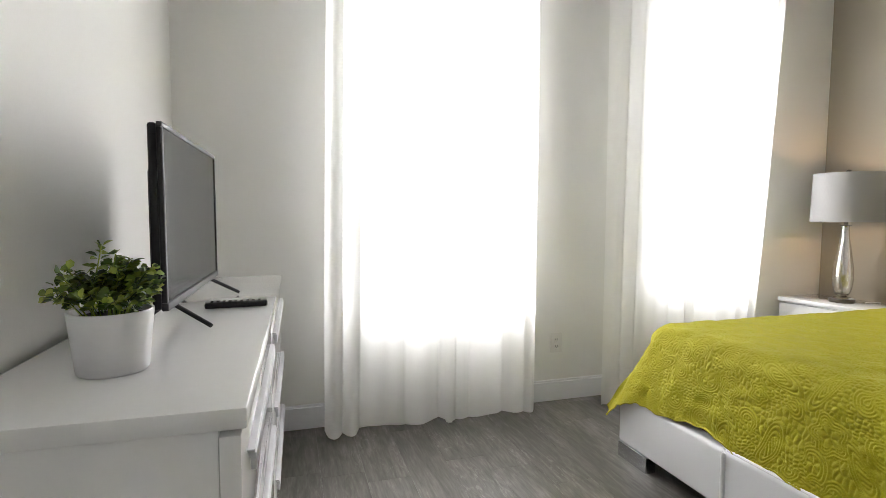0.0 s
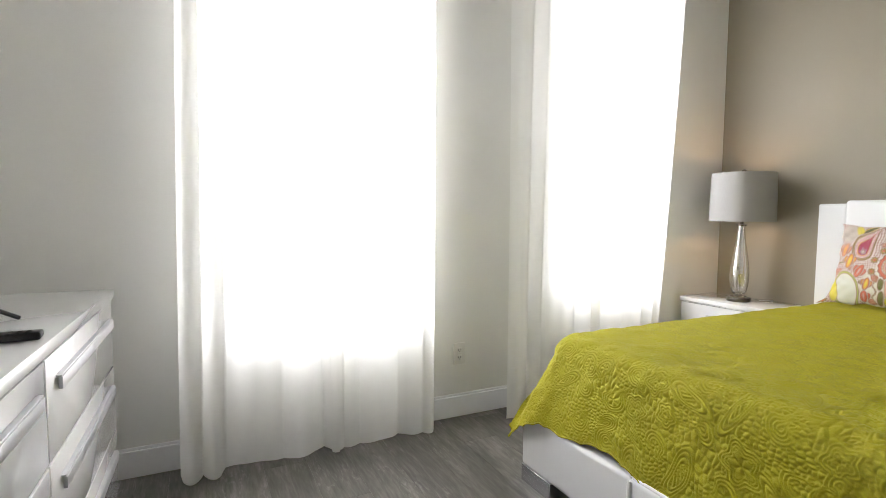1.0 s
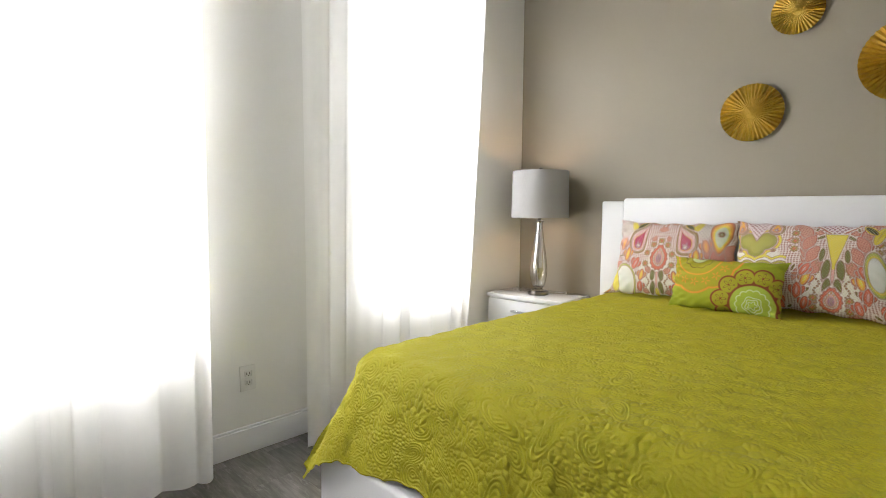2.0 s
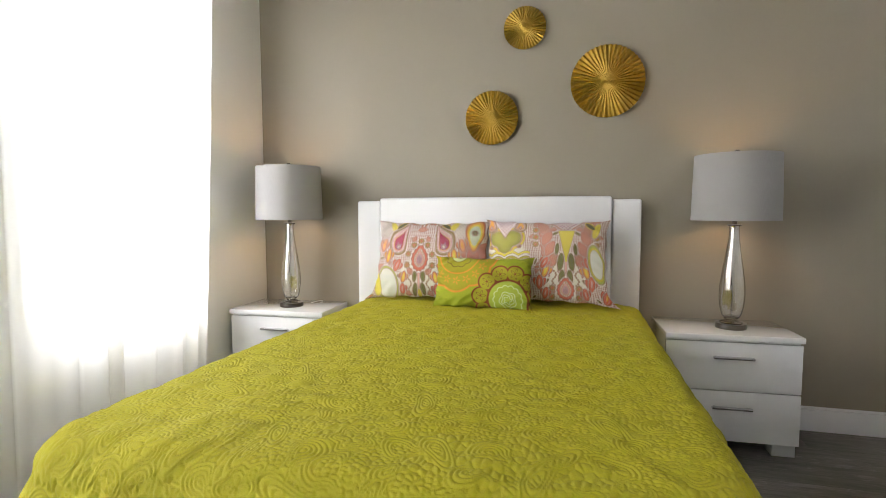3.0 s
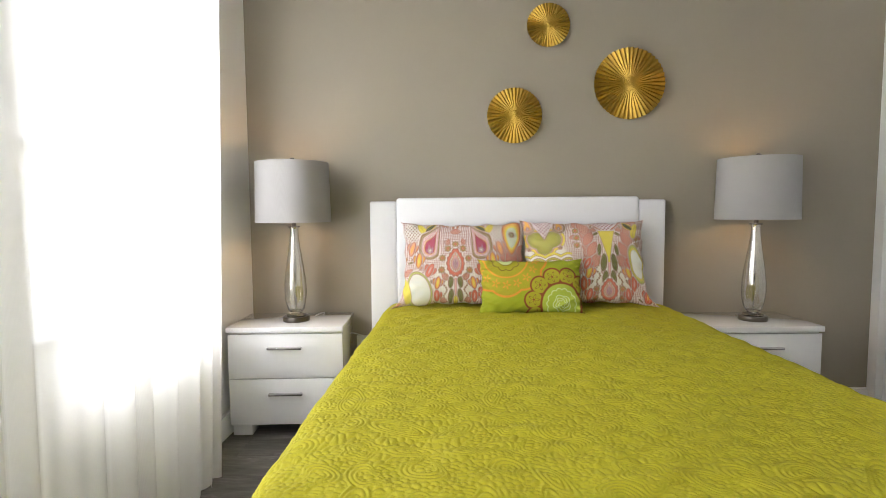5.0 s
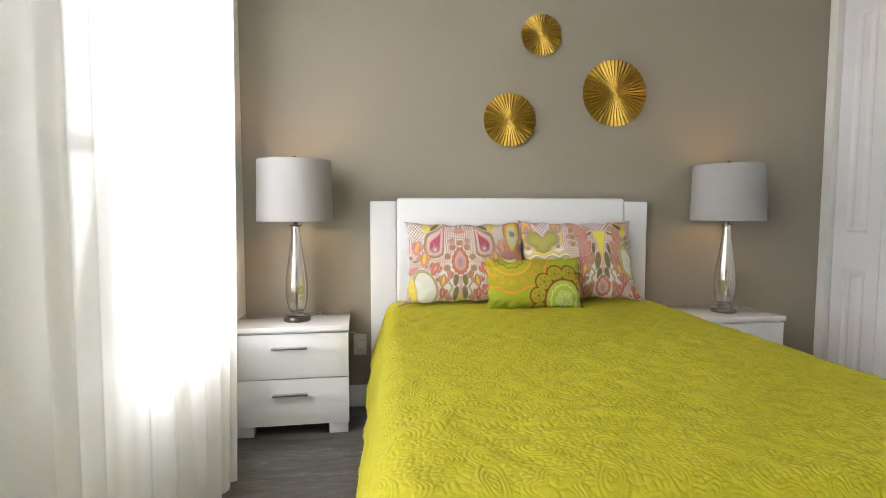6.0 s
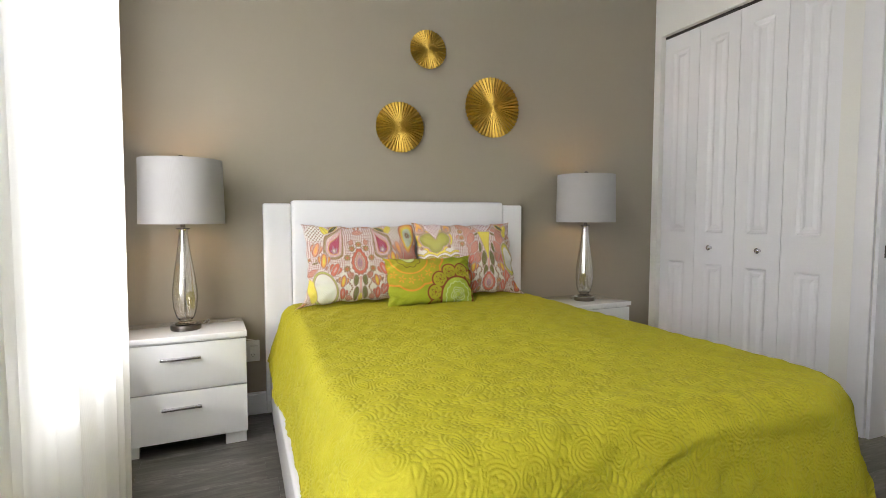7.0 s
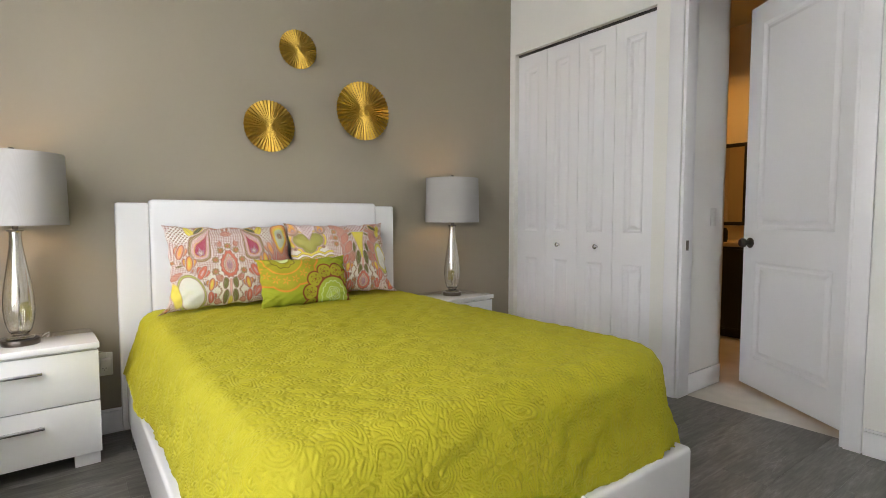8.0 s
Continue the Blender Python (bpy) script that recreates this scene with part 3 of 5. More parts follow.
def relief(u, v):
    """Height of the stitched paisley relief over the flat cloth, 0 to 1."""
    rng = np.random.RandomState(12)
    u = u + 0.005 * np.sin(v * 29 + 2 * np.sin(u * 9)) + 0.004 * np.sin(v * 51 + u * 17)
    v = v + 0.005 * np.sin(u * 19) + 0.004 * np.sin(u * 47 - v * 13)
    beads_h = 0.1 + 0.9 * puffs(u, v * 0.8, 0.0125, 3)
    petals = 0.1 + 0.9 * puffs(u * 0.55, v, 0.017, 5)
    best, high = np.full(u.shape, 9.0), np.zeros(u.shape)
    row = 0
    for cu in np.arange(0.56, 3.0, 0.098):
        row += 1
        for cv in np.arange(-1.12, 1.14, 0.112):
            x0, y0 = cu + rng.uniform(-0.03, 0.03), cv + (row % 2) * 0.056 + rng.uniform(-0.03, 0.03)
            size, rot, bend, kind = rng.uniform(0.014, 0.036), rng.uniform(-3.1, 3.1), rng.choice((-1.2, 1.2)), rng.randint(5)
            near = np.nonzero(np.abs(u[:, 0] - x0) < 0.13)[0]
            far = np.nonzero(np.abs(v[0] - y0) < 0.13)[0]
            if len(near) < 2 or len(far) < 2:
                continue
            win = np.ix_(near, far)
            uu, vv = u[win], v[win]
            rad, ang = np.hypot(uu - x0, vv - y0), np.arctan2(vv - y0, uu - x0)
            if kind < 3:
                f = drop_shape(uu, vv, x0, y0, size, rot, bend) * size
            elif kind == 3:     # five-petalled flower
                f = rad - size * (1.15 + 0.28 * np.cos(5 * ang + rot))
            else:               # long leaf
                c, s = math.cos(rot), math.sin(rot)
                f = (np.hypot(((uu - x0) * c + (vv - y0) * s) / 0.55, (-(uu - x0) * s + (vv - y0) * c) / 1.7) - size) * 0.8
            echo = np.abs(np.sin(math.pi * f / 0.0098)) ** 0.55
            if kind == 0:
                inner = np.abs(np.cos(2.5 * ang + rot)) ** 0.6
            elif kind == 1:
                inner = beads_h[win]
            elif kind == 3:
                inner = np.abs(np.cos(2.5 * ang + rot / 2)) ** 0.5 * np.clip(rad / 0.006, 0.3, 1)
            elif kind == 4:
                inner = np.abs(np.sin((uu * math.cos(rot + 0.6) + vv * math.sin(rot + 0.6)) * math.pi / 0.0105)) ** 0.5
            else:
                inner = echo
            h = np.where(f < -0.0098, inner, echo)
            take = f < best[win]
            best[win] = np.where(take, f, best[win])
            high[win] = np.where(take, h, high[win])
    # beyond two echo lines, patches of petals or beads
    pick = np.sin(u * 17 + 2 * np.sin(v * 11)) * np.sin(v * 15 + 1.3) > 0.0
    fade = np.clip((best - 0.0185) / 0.003, 0, 1)
    return high * (1 - fade) + np.where(pick, petals, beads_h) * fade


def quilt():
    r, top = 0.080, 0.602
    rx0, rx1, ry = 1.048, 2.93, 0.670
    na, nb = 880, 840
    over_foot, over_side = 0.388, 0.350
    a = np.linspace(rx0 - over_foot, rx1, na)
    b = np.linspace(-ry - over_side, ry + over_side, nb)
    A, B = np.meshgrid(a, b, indexing="ij")
    R = np.where(B > 0, 0.05, 0.12)   # rounding of the foot corners in plan
    kx, ky = np.maximum(A, rx0 + R), np.clip(B, -ry + R, ry - R)
    # the sides are drawn up midway along the bed
    lift = 1 - 0.15 * np.exp(-((A - 1.75) / 0.30) ** 2)
    dx, dy = A - kx, B - ky
    dy = np.sign(dy) * np.where(np.abs(dy) > R, R + (np.abs(dy) - R) * lift, np.abs(dy))
    span = np.maximum(np.hypot(dx, dy), 1e-6)
    nx, ny = dx / span, dy / span
    near = np.minimum(span, R)
    cx, cy = kx + nx * near, ky + ny * near
    corner = np.clip(np.minimum(np.abs(nx), np.abs(ny)) * 2, 0, 1)
    d = np.maximum(span - R, 0) * (1 - np.where(B > 0, 0.02, 0.20) * corner)
    arc = r * math.pi / 2
    th = np.clip(d / r, 0, math.pi / 2)
    hang = np.maximum(d - arc, 0)
    along = np.where(np.abs(dx) > np.abs(dy), B, A)
    wave = np.sin(along * 11.0 + 0.6) * 0.5 + np.sin(along * 23 + 2.0) * 0.3 + np.sin(along * 5.1 + 1.0) * 0.4
    to_corner = np.clip((B - 0.25) / 0.4, 0, 1)
    flare = np.where(np.abs(dx) > np.abs(dy), 0.12 + 0.12 * to_corner, np.where(B > 0, 0.27, 0.20)) + 0.04 * wave + corner * np.where(B > 0, 0.21, 0.05)
    out = r * np.sin(th) + hang * flare
    drop = r * (1 - np.cos(th)) + hang * np.sqrt(np.maximum(1 - np.clip(flare, 0, 0.9) ** 2, 0.1))
    crown = 0.012 * (1 - (B / ry) ** 2).clip(0, 1) + 0.008 * np.sin(A * 3.1) * np.cos(B * 2.7)
    rng = np.random.RandomState(8)
    slack = np.zeros(A.shape)
    for k in range(26):
        w, t = rng.uniform(20, 110), rng.uniform(0, math.pi)
        slack += 0.030 / w * np.sin(w * (A * math.cos(t) + B * math.sin(t)) + rng.uniform(0, 6))
    puff = (0.0036 + 0.0016 * np.clip(d / 0.16, 0, 1)) * relief(A, B) + 0.9 * slack
    X, Y = cx + nx * (out + puff * np.sin(th)), cy + ny * (out + puff * np.sin(th))
    Z = top + crown - drop + puff * np.cos(th)
    hemw = np.clip(hang / 0.2, 0, 1) ** 3
    on_foot = np.abs(dx) > np.abs(dy)
    Z += hemw * np.where(on_foot, 0.014 * np.tanh((B - 0.22) / 0.05) + 0.02 * np.exp(-((B + 0.62) / 0.12) ** 2) - 0.012 * np.exp(-((B - 0.60) / 0.1) ** 2), 0.015 * np.sin(along * 9 + 1.2))
    Z += 0.007 * hemw * np.sin(along * 21 + 0.4) + 0.007 * hemw * np.abs(np.sin(along * 34))
    verts = np.stack([X, Y + BY - 0.043, Z], -1).reshape(-1, 3)
    k = (np.arange(na - 1)[:, None] * nb + np.arange(nb - 1)[None]).ravel()
    faces = np.stack([k, k + nb, k + nb + 1, k + 1], -1)
    me = bpy.data.meshes.new("quilt")
    me.from_pydata(verts.tolist(), [], faces.tolist())
    uv = me.uv_layers.new(name="cloth")
    flat = np.stack([A, B], -1).reshape(-1, 2)
    idx = np.empty(len(me.loops), dtype=np.int32)
    me.loops.foreach_get("vertex_index", idx)
    uv.data.foreach_set("uv", flat[idx].ravel())
    me.materials.append(M_QUILT)
    me.polygons.foreach_set("use_smooth", [True] * len(me.polygons))
    ob = new("quilt", me)
    G = verts.reshape(na, nb, 3)
    hem = [G[i, 0] for i in range(na - 1, -1, -1)] + [G[0, j] for j in range(1, nb)] + [G[i, nb - 1] for i in range(1, na)]
    part("hem_binding", tube([p - np.array((0, 0, 0.003)) for p in hem[::4]], 0.0032, 6), M_QUILT, ob)
    return tagged(ob, "chartreuse quilted bedspread with stitched paisley relief", "bedspread")


quilt()


# ---- printed pillows ----
def smooth_mix(col, c, mask):
    return col * (1 - mask[..., None]) + np.array(c) * mask[..., None]


def soft_in(f, w=0.12):
    """1 inside (f < 0), 0 outside, with a soft rim."""
    return np.clip(0.5 - f / w, 0, 1)


def ellipse(x, y, cx, cy, rx, ry, rot=0.0):
    c, s = math.cos(rot), math.sin(rot)
    u, v = (x - cx) * c + (y - cy) * s, -(x - cx) * s + (y - cy) * c
    return np.hypot(u / rx, v / ry) - 1


CORAL, ROSE, PINK, CREAM = (0.58, 0.13, 0.07), (0.36, 0.03, 0.08), (0.62, 0.34, 0.30), (0.72, 0.67, 0.60)
OLIVE, DARK, YELLOW, ORANGE, MINT = (0.26, 0.18, 0.05), (0.085, 0.085, 0.02), (0.66, 0.55, 0.05), (0.72, 0.34, 0.05), (0.60, 0.64, 0.48)
LIME, GOLD, BRICK, LILAC = (0.29, 0.33, 0.012), (0.33, 0.30, 0.012), (0.22, 0.055, 0.012), (0.34, 0.16, 0.25)


def paisley(col, x, y, cx, cy, size, rot, bend, fill, core):
    """A long curling drop: brown rim, pale beading, tinted body and a dark flower in the bulb."""
    y = np.where(y > cy, cy + (y - cy) * 0.52, y)   # drawn out towards the tip
    f = drop_shape(x, y, cx, cy, size, rot, bend)
    col = smooth_mix(col, CREAM, soft_in(f - 0.40))
    col = smooth_mix(col, OLIVE, soft_in(f - 0.26))
    col = smooth_mix(col, CREAM, soft_in(f - 0.06))
    col = smooth_mix(col, OLIVE, soft_in(np.abs(f - 0.02) - 0.03, 0.05))
    col = smooth_mix(col, fill, soft_in(f + 0.10))
    hatch = np.sin(x * 3.1 + y * 1.2) * np.sin(y * 3.7) > 0.25
    col = smooth_mix(col, CREAM, soft_in(f + 0.12) * hatch * 0.7)
    g = drop_shape(x, y, cx, cy - 0.04 * size, size * 0.62, rot, bend)
    col = smooth_mix(col, ORANGE, soft_in(g - 0.10) * 0.8)
    col = smooth_mix(col, core, soft_in(g + 0.06))
    r, t = np.hypot(x - cx, y - cy + 0.25 * size) / size, np.arctan2(y - cy + 0.25 * size, x - cx)
    col = smooth_mix(col, LILAC, soft_in(r - 0.34 - 0.10 * np.cos(5 * t), 0.1))
    return smooth_mix(col, CREAM, soft_in(r - 0.20 - 0.10 * np.cos(5 * t + 3.1), 0.08))


def rosette(col, x, y, cx, cy, size, petal, core, n=8):
    r, t = np.hypot(x - cx, y - cy) / size, np.arctan2(y - cy, x - cx)
    col = smooth_mix(col, CREAM, soft_in(r - 1.12, 0.15))
    col = smooth_mix(col, petal, soft_in(r - 0.86 - 0.14 * np.cos(n * t), 0.15))
    col = smooth_mix(col, YELLOW, soft_in(r - 0.66, 0.15) * (np.cos(n * t + 3.1) > 0.3))
    return smooth_mix(col, core, soft_in(r - 0.34, 0.15))


def leaf_mark(col, x, y, cx, cy, l, w, rot, c, edge=CREAM, vein=True):
    col = smooth_mix(col, edge, soft_in(ellipse(x, y, cx, cy, w + 0.5, l + 0.5, rot), 0.1))
    col = smooth_mix(col, c, soft_in(ellipse(x, y, cx, cy, w, l, rot), 0.1))
    if vein:
        k = math.cos(rot), math.sin(rot)
        across = (x - cx) * k[0] + (y - cy) * k[1]
        col = smooth_mix(col, [v * 0.6 for v in c], soft_in(np.abs(across) - 0.12, 0.2) * soft_in(ellipse(x, y, cx, cy, w, l * 0.85, rot)) * 0.7)
    return col


def tulip(col, x, y, cx, cy, size, rot, petal, core):
    """A pointed three-petalled flower on a pale ground, outlined in brick."""
    for turn, stretch in ((0.62, 1.0), (-0.62, 1.0), (0.0, 1.25)):
        a = rot + turn
        px, py = cx - math.sin(a) * size * 0.55, cy + math.cos(a) * size * 0.55
        l, w = size * 0.85 * stretch, size * 0.40
        col = smooth_mix(col, CREAM, soft_in(ellipse(x, y, px, py, w + 0.75, l + 0.75, a), 0.1))
        col = smooth_mix(col, (0.50, 0.09, 0.05), soft_in(ellipse(x, y, px, py, w + 0.35, l + 0.35, a), 0.1))
        col = smooth_mix(col, petal, soft_in(ellipse(x, y, px, py, w, l, a), 0.15))
        col = smooth_mix(col, core, soft_in(ellipse(x, y, px, py, w * 0.42, l * 0.55, a), 0.3))
    return col


def dotted_leaf(col, x, y, cx, cy, l, w, rot, c):
    """A big pointed leaf in dots, with a brick rim."""
    k, n = math.cos(rot), math.sin(rot)
    u, v = (x - cx) * k + (y - cy) * n, -(x - cx) * n + (y - cy) * k
    f = np.abs(u) / w + (v / l) ** 2 - 1
    col = smooth_mix(col, CREAM, soft_in(f - 0.28, 0.12))
    col = smooth_mix(col, (0.52, 0.11, 0.07), soft_in(f - 0.10, 0.12))
    col = smooth_mix(col, c, soft_in(f + 0.10, 0.12))
    return smooth_mix(col, (0.42, 0.09, 0.06), soft_in(f + 0.2, 0.12) * (np.sin(u * 5.2) * np.sin(v * 4.4) > 0.42))


def ground_print(x, y, c1, c2):
    """Fine broken rows of tiny dashes that cover the ground of the print."""
    col = np.ones(x.shape + (3,)) * np.array(c1)
    rows = 0.5 + 0.5 * np.sin(y * 7.0 + 0.9 * np.sin(x * 0.5))
    dots = 0.5 + 0.5 * np.sin(x * 5.6 + 1.2 * np.sin(y * 0.8))
    return smooth_mix(col, c2, np.clip(rows * dots * 1.5 - 0.35, 0, 1) * 0.85)


def medallion(col, x, y, cx, cy, w, h):
    """A pointed coral medallion with a scalloped rim and a lilac heart."""
    t = np.arctan2((y - cy) / h, (x - cx) / w)
    f = np.hypot((x - cx) / w, (y - cy) / h) - 1 - 0.25 * np.clip(np.sin(t), 0, 1) ** 12
    col = smooth_mix(col, CREAM, soft_in(f - 0.22, 0.1))
    col = smooth_mix(col, (0.48, 0.10, 0.06), soft_in(f - 0.06 - 0.06 * np.cos(14 * t), 0.1))
    col = smooth_mix(col, CORAL, soft_in(f + 0.06, 0.1))
    col = smooth_mix(col, CREAM, soft_in(f + 0.28, 0.1))
    col = smooth_mix(col, ORANGE, soft_in(f + 0.36, 0.1) * (np.cos(16 * t) > 0.2))
    col = smooth_mix(col, PINK, soft_in(f + 0.50, 0.1))
    col = smooth_mix(col, LILAC, soft_in(ellipse(x, y, cx, cy, w * 0.30, h * 0.42), 0.25))
    return smooth_mix(col, CREAM, soft_in(np.abs(np.abs(x - cx) - np.abs(np.sin((y - cy) * 1.3)) * 0.5) - 0.15, 0.2) * soft_in(ellipse(x, y, cx, cy, w * 0.25, h * 0.36)))


def sprinkle(col, x, y, seed, n, wide):
    """Small sprigs, buds and commas strewn over the ground."""
    rng = np.random.RandomState(seed)
    for k in range(n):
        cx, cy, rot, pick = rng.uniform(0, wide), rng.uniform(-21, 21), rng.uniform(-1.5, 1.5), rng.randint(6)
        if pick < 2:
            col = rosette(col, x, y, cx, cy, rng.uniform(0.7, 1.2), (OLIVE, LILAC)[pick], CORAL, 6)
        elif pick < 4:
            col = dotted_leaf(col, x, y, cx, cy, rng.uniform(1.8, 3.2), rng.uniform(0.9, 1.6), rot, (0.62, 0.30, 0.22))
        else:
            col = leaf_mark(col, x, y, cx, cy, rng.uniform(1.0, 2.2), rng.uniform(0.35, 0.7), rot, ((0.16, 0.14, 0.03), (0.52, 0.20, 0.10))[pick - 4])
    return col


def worn_print(col, x, y, seed):
    """Fine stitched outlines, dashes and uneven dye that break up every flat patch."""
    rng = np.random.RandomState(seed)
    lum = col.mean(-1)
    gx, gy = np.gradient(lum)
    edge = np.clip(np.hypot(gx, gy) * 9.0 - 0.12, 0, 1)
    col = smooth_mix(col, (0.20, 0.07, 0.04), edge * 0.65)
    dash = (np.sin(x * 6.1 + np.sin(y * 1.7)) * np.sin(y * 5.3 + np.sin(x * 1.3)) > 0.55) * 0.45
    col = smooth_mix(col, (0.74, 0.69, 0.62), dash * (lum < 0.45))
    col = smooth_mix(col, (0.40, 0.17, 0.13), dash * (lum > 0.55) * 0.9)
    return col * (1 + 0.16 * (rng.rand(*lum.shape) - 0.5))[..., None]


def beads(col, x, y, px, py, size, c):
    """A string of small beads along a row of points."""
    for bx, by in zip(px, py):
        col = smooth_mix(col, c, soft_in(np.hypot(x - bx, y - by) / size - 1, 0.4))
    return col


def print_left(x, y):
    col = ground_print(x, y, (0.68, 0.585, 0.555), (0.42, 0.20, 0.19))
    xm = np.abs(x + 4.0)
    col = smooth_mix(col, (0.64, 0.65, 0.54), soft_in(ellipse(xm, y, 3, -13, 9, 12), 0.3) * 0.85)
    col = sprinkle(col, xm, y, 4, 58, 27)
    # dark curled leaves, yellow sprays and peppered corners along the top
    col = smooth_mix(col, (0.70, 0.66, 0.60), soft_in(ellipse(xm, y, 21, 16, 6, 5), 0.3))
    col = smooth_mix(col, DARK, soft_in(ellipse(xm, y, 21, 16, 5, 5), 0.3) * (np.sin(xm * 3.6) * np.sin(y * 3.2) > 0.5))
    col = leaf_mark(col, xm, y, 16.5, 17.0, 4.2, 1.7, -0.5, YELLOW)
    col = leaf_mark(col, xm, y, 12.4, 18.2, 3.2, 1.0, 0.8, DARK, YELLOW)
    col = paisley(col, xm, y, 12.6, 6.6, 4.5, 0.74, 0.15, (0.62, 0.36, 0.36), ROSE)
    # the flowering stem
    for cx, cy in ((0, 8.6), (3.7, 6.3), (6.4, 1.4), (6.8, -4.4)):
        col = rosette(col, xm, y, cx, cy, 1.75, OLIVE, CORAL)
    col = smooth_mix(col, PINK, soft_in(xm - 0.55, 0.4) * (y < -7))
    for cy, l, w in ((-10.2, 3.1, 1.25), (-17.2, 3.6, 1.35)):
        col = leaf_mark(col, xm, y, 2.3, cy, l, w, 0.12, (0.13, 0.13, 0.02))
    col = leaf_mark(col, xm, y, 0, -19.5, 2.4, 1.1, 0, YELLOW)
    t = np.linspace(-20, -6, 15)
    col = beads(col, xm, y, 5.0 + 0.8 * np.sin(t), t, 0.34, OLIVE)
    col = medallion(col, xm, y, 0, -1.3, 4.0, 5.9)
    # pear-shaped flower on coral leaves
    for cx, cy, rot in ((19.5, 4.2, 0.5), (28.5, 4.0, -0.5), (24, 1.5, 0.0)):
        col = dotted_leaf(col, x, y, cx, cy, 6.0, 2.9, rot, (0.62, 0.26, 0.19))
    f = np.hypot((x - 24.2) / np.clip(4.6 + (y - 13.5) * 0.22, 1.6, 6), (y - 12.5) / 8.6) - 1
    for k, c in ((0.16, CREAM), (0.08, (0.50, 0.14, 0.06)), (-0.04, ORANGE), (-0.22, YELLOW), (-0.36, (0.50, 0.54, 0.40))):
        col = smooth_mix(col, c, soft_in(f - k, 0.08))
    col = rosette(col, x, y, 24.2, 13.8, 1.5, DARK, MINT, 6)
    # tulips round the edge and a large pale oval in the corner
    for cx, cy, z, rot, p, q in ((17.5, -13.0, 3.0, 0.2, ORANGE, YELLOW), (12.6, -16.8, 2.8, -0.5, CORAL, PINK), (13.5, -6.0, 3.1, 0.5, CORAL, PINK), (18.5, -1.2, 3.3, 0.1, ORANGE, YELLOW), (22.5, 5.0, 3.2, 0.3, (0.66, 0.30, 0.16), ORANGE), (9.0, -12.0, 2.6, 0.2, ORANGE, YELLOW), (9.2, -18.6, 2.6, 0.0, CORAL, PINK)):
        col = tulip(col, xm, y, cx, cy, z, rot, p, q)
    f = ellipse(x, y, -22.0, -14.0, 5.0, 7.6, 0.35)
    for k, c in ((0.34, CREAM), (0.26, (0.40, 0.44, 0.10)), (0.10, CREAM)):
        col = smooth_mix(col, c, soft_in(f - k, 0.06))
    col = smooth_mix(col, (0.66, 0.70, 0.60), soft_in(f + 0.05, 0.2))
    col = smooth_mix(col, (0.36, 0.40, 0.10), soft_in(np.abs(f - 0.18) - 0.06, 0.05) * (np.sin(np.arctan2(y + 14, x + 22) * 26) > 0))
    col = smooth_mix(col, YELLOW, soft_in(ellipse(x, y, -28.2, -14.5, 1.9, 6.5, 0.35), 0.2))
    return worn_print(col, x, y, 1)


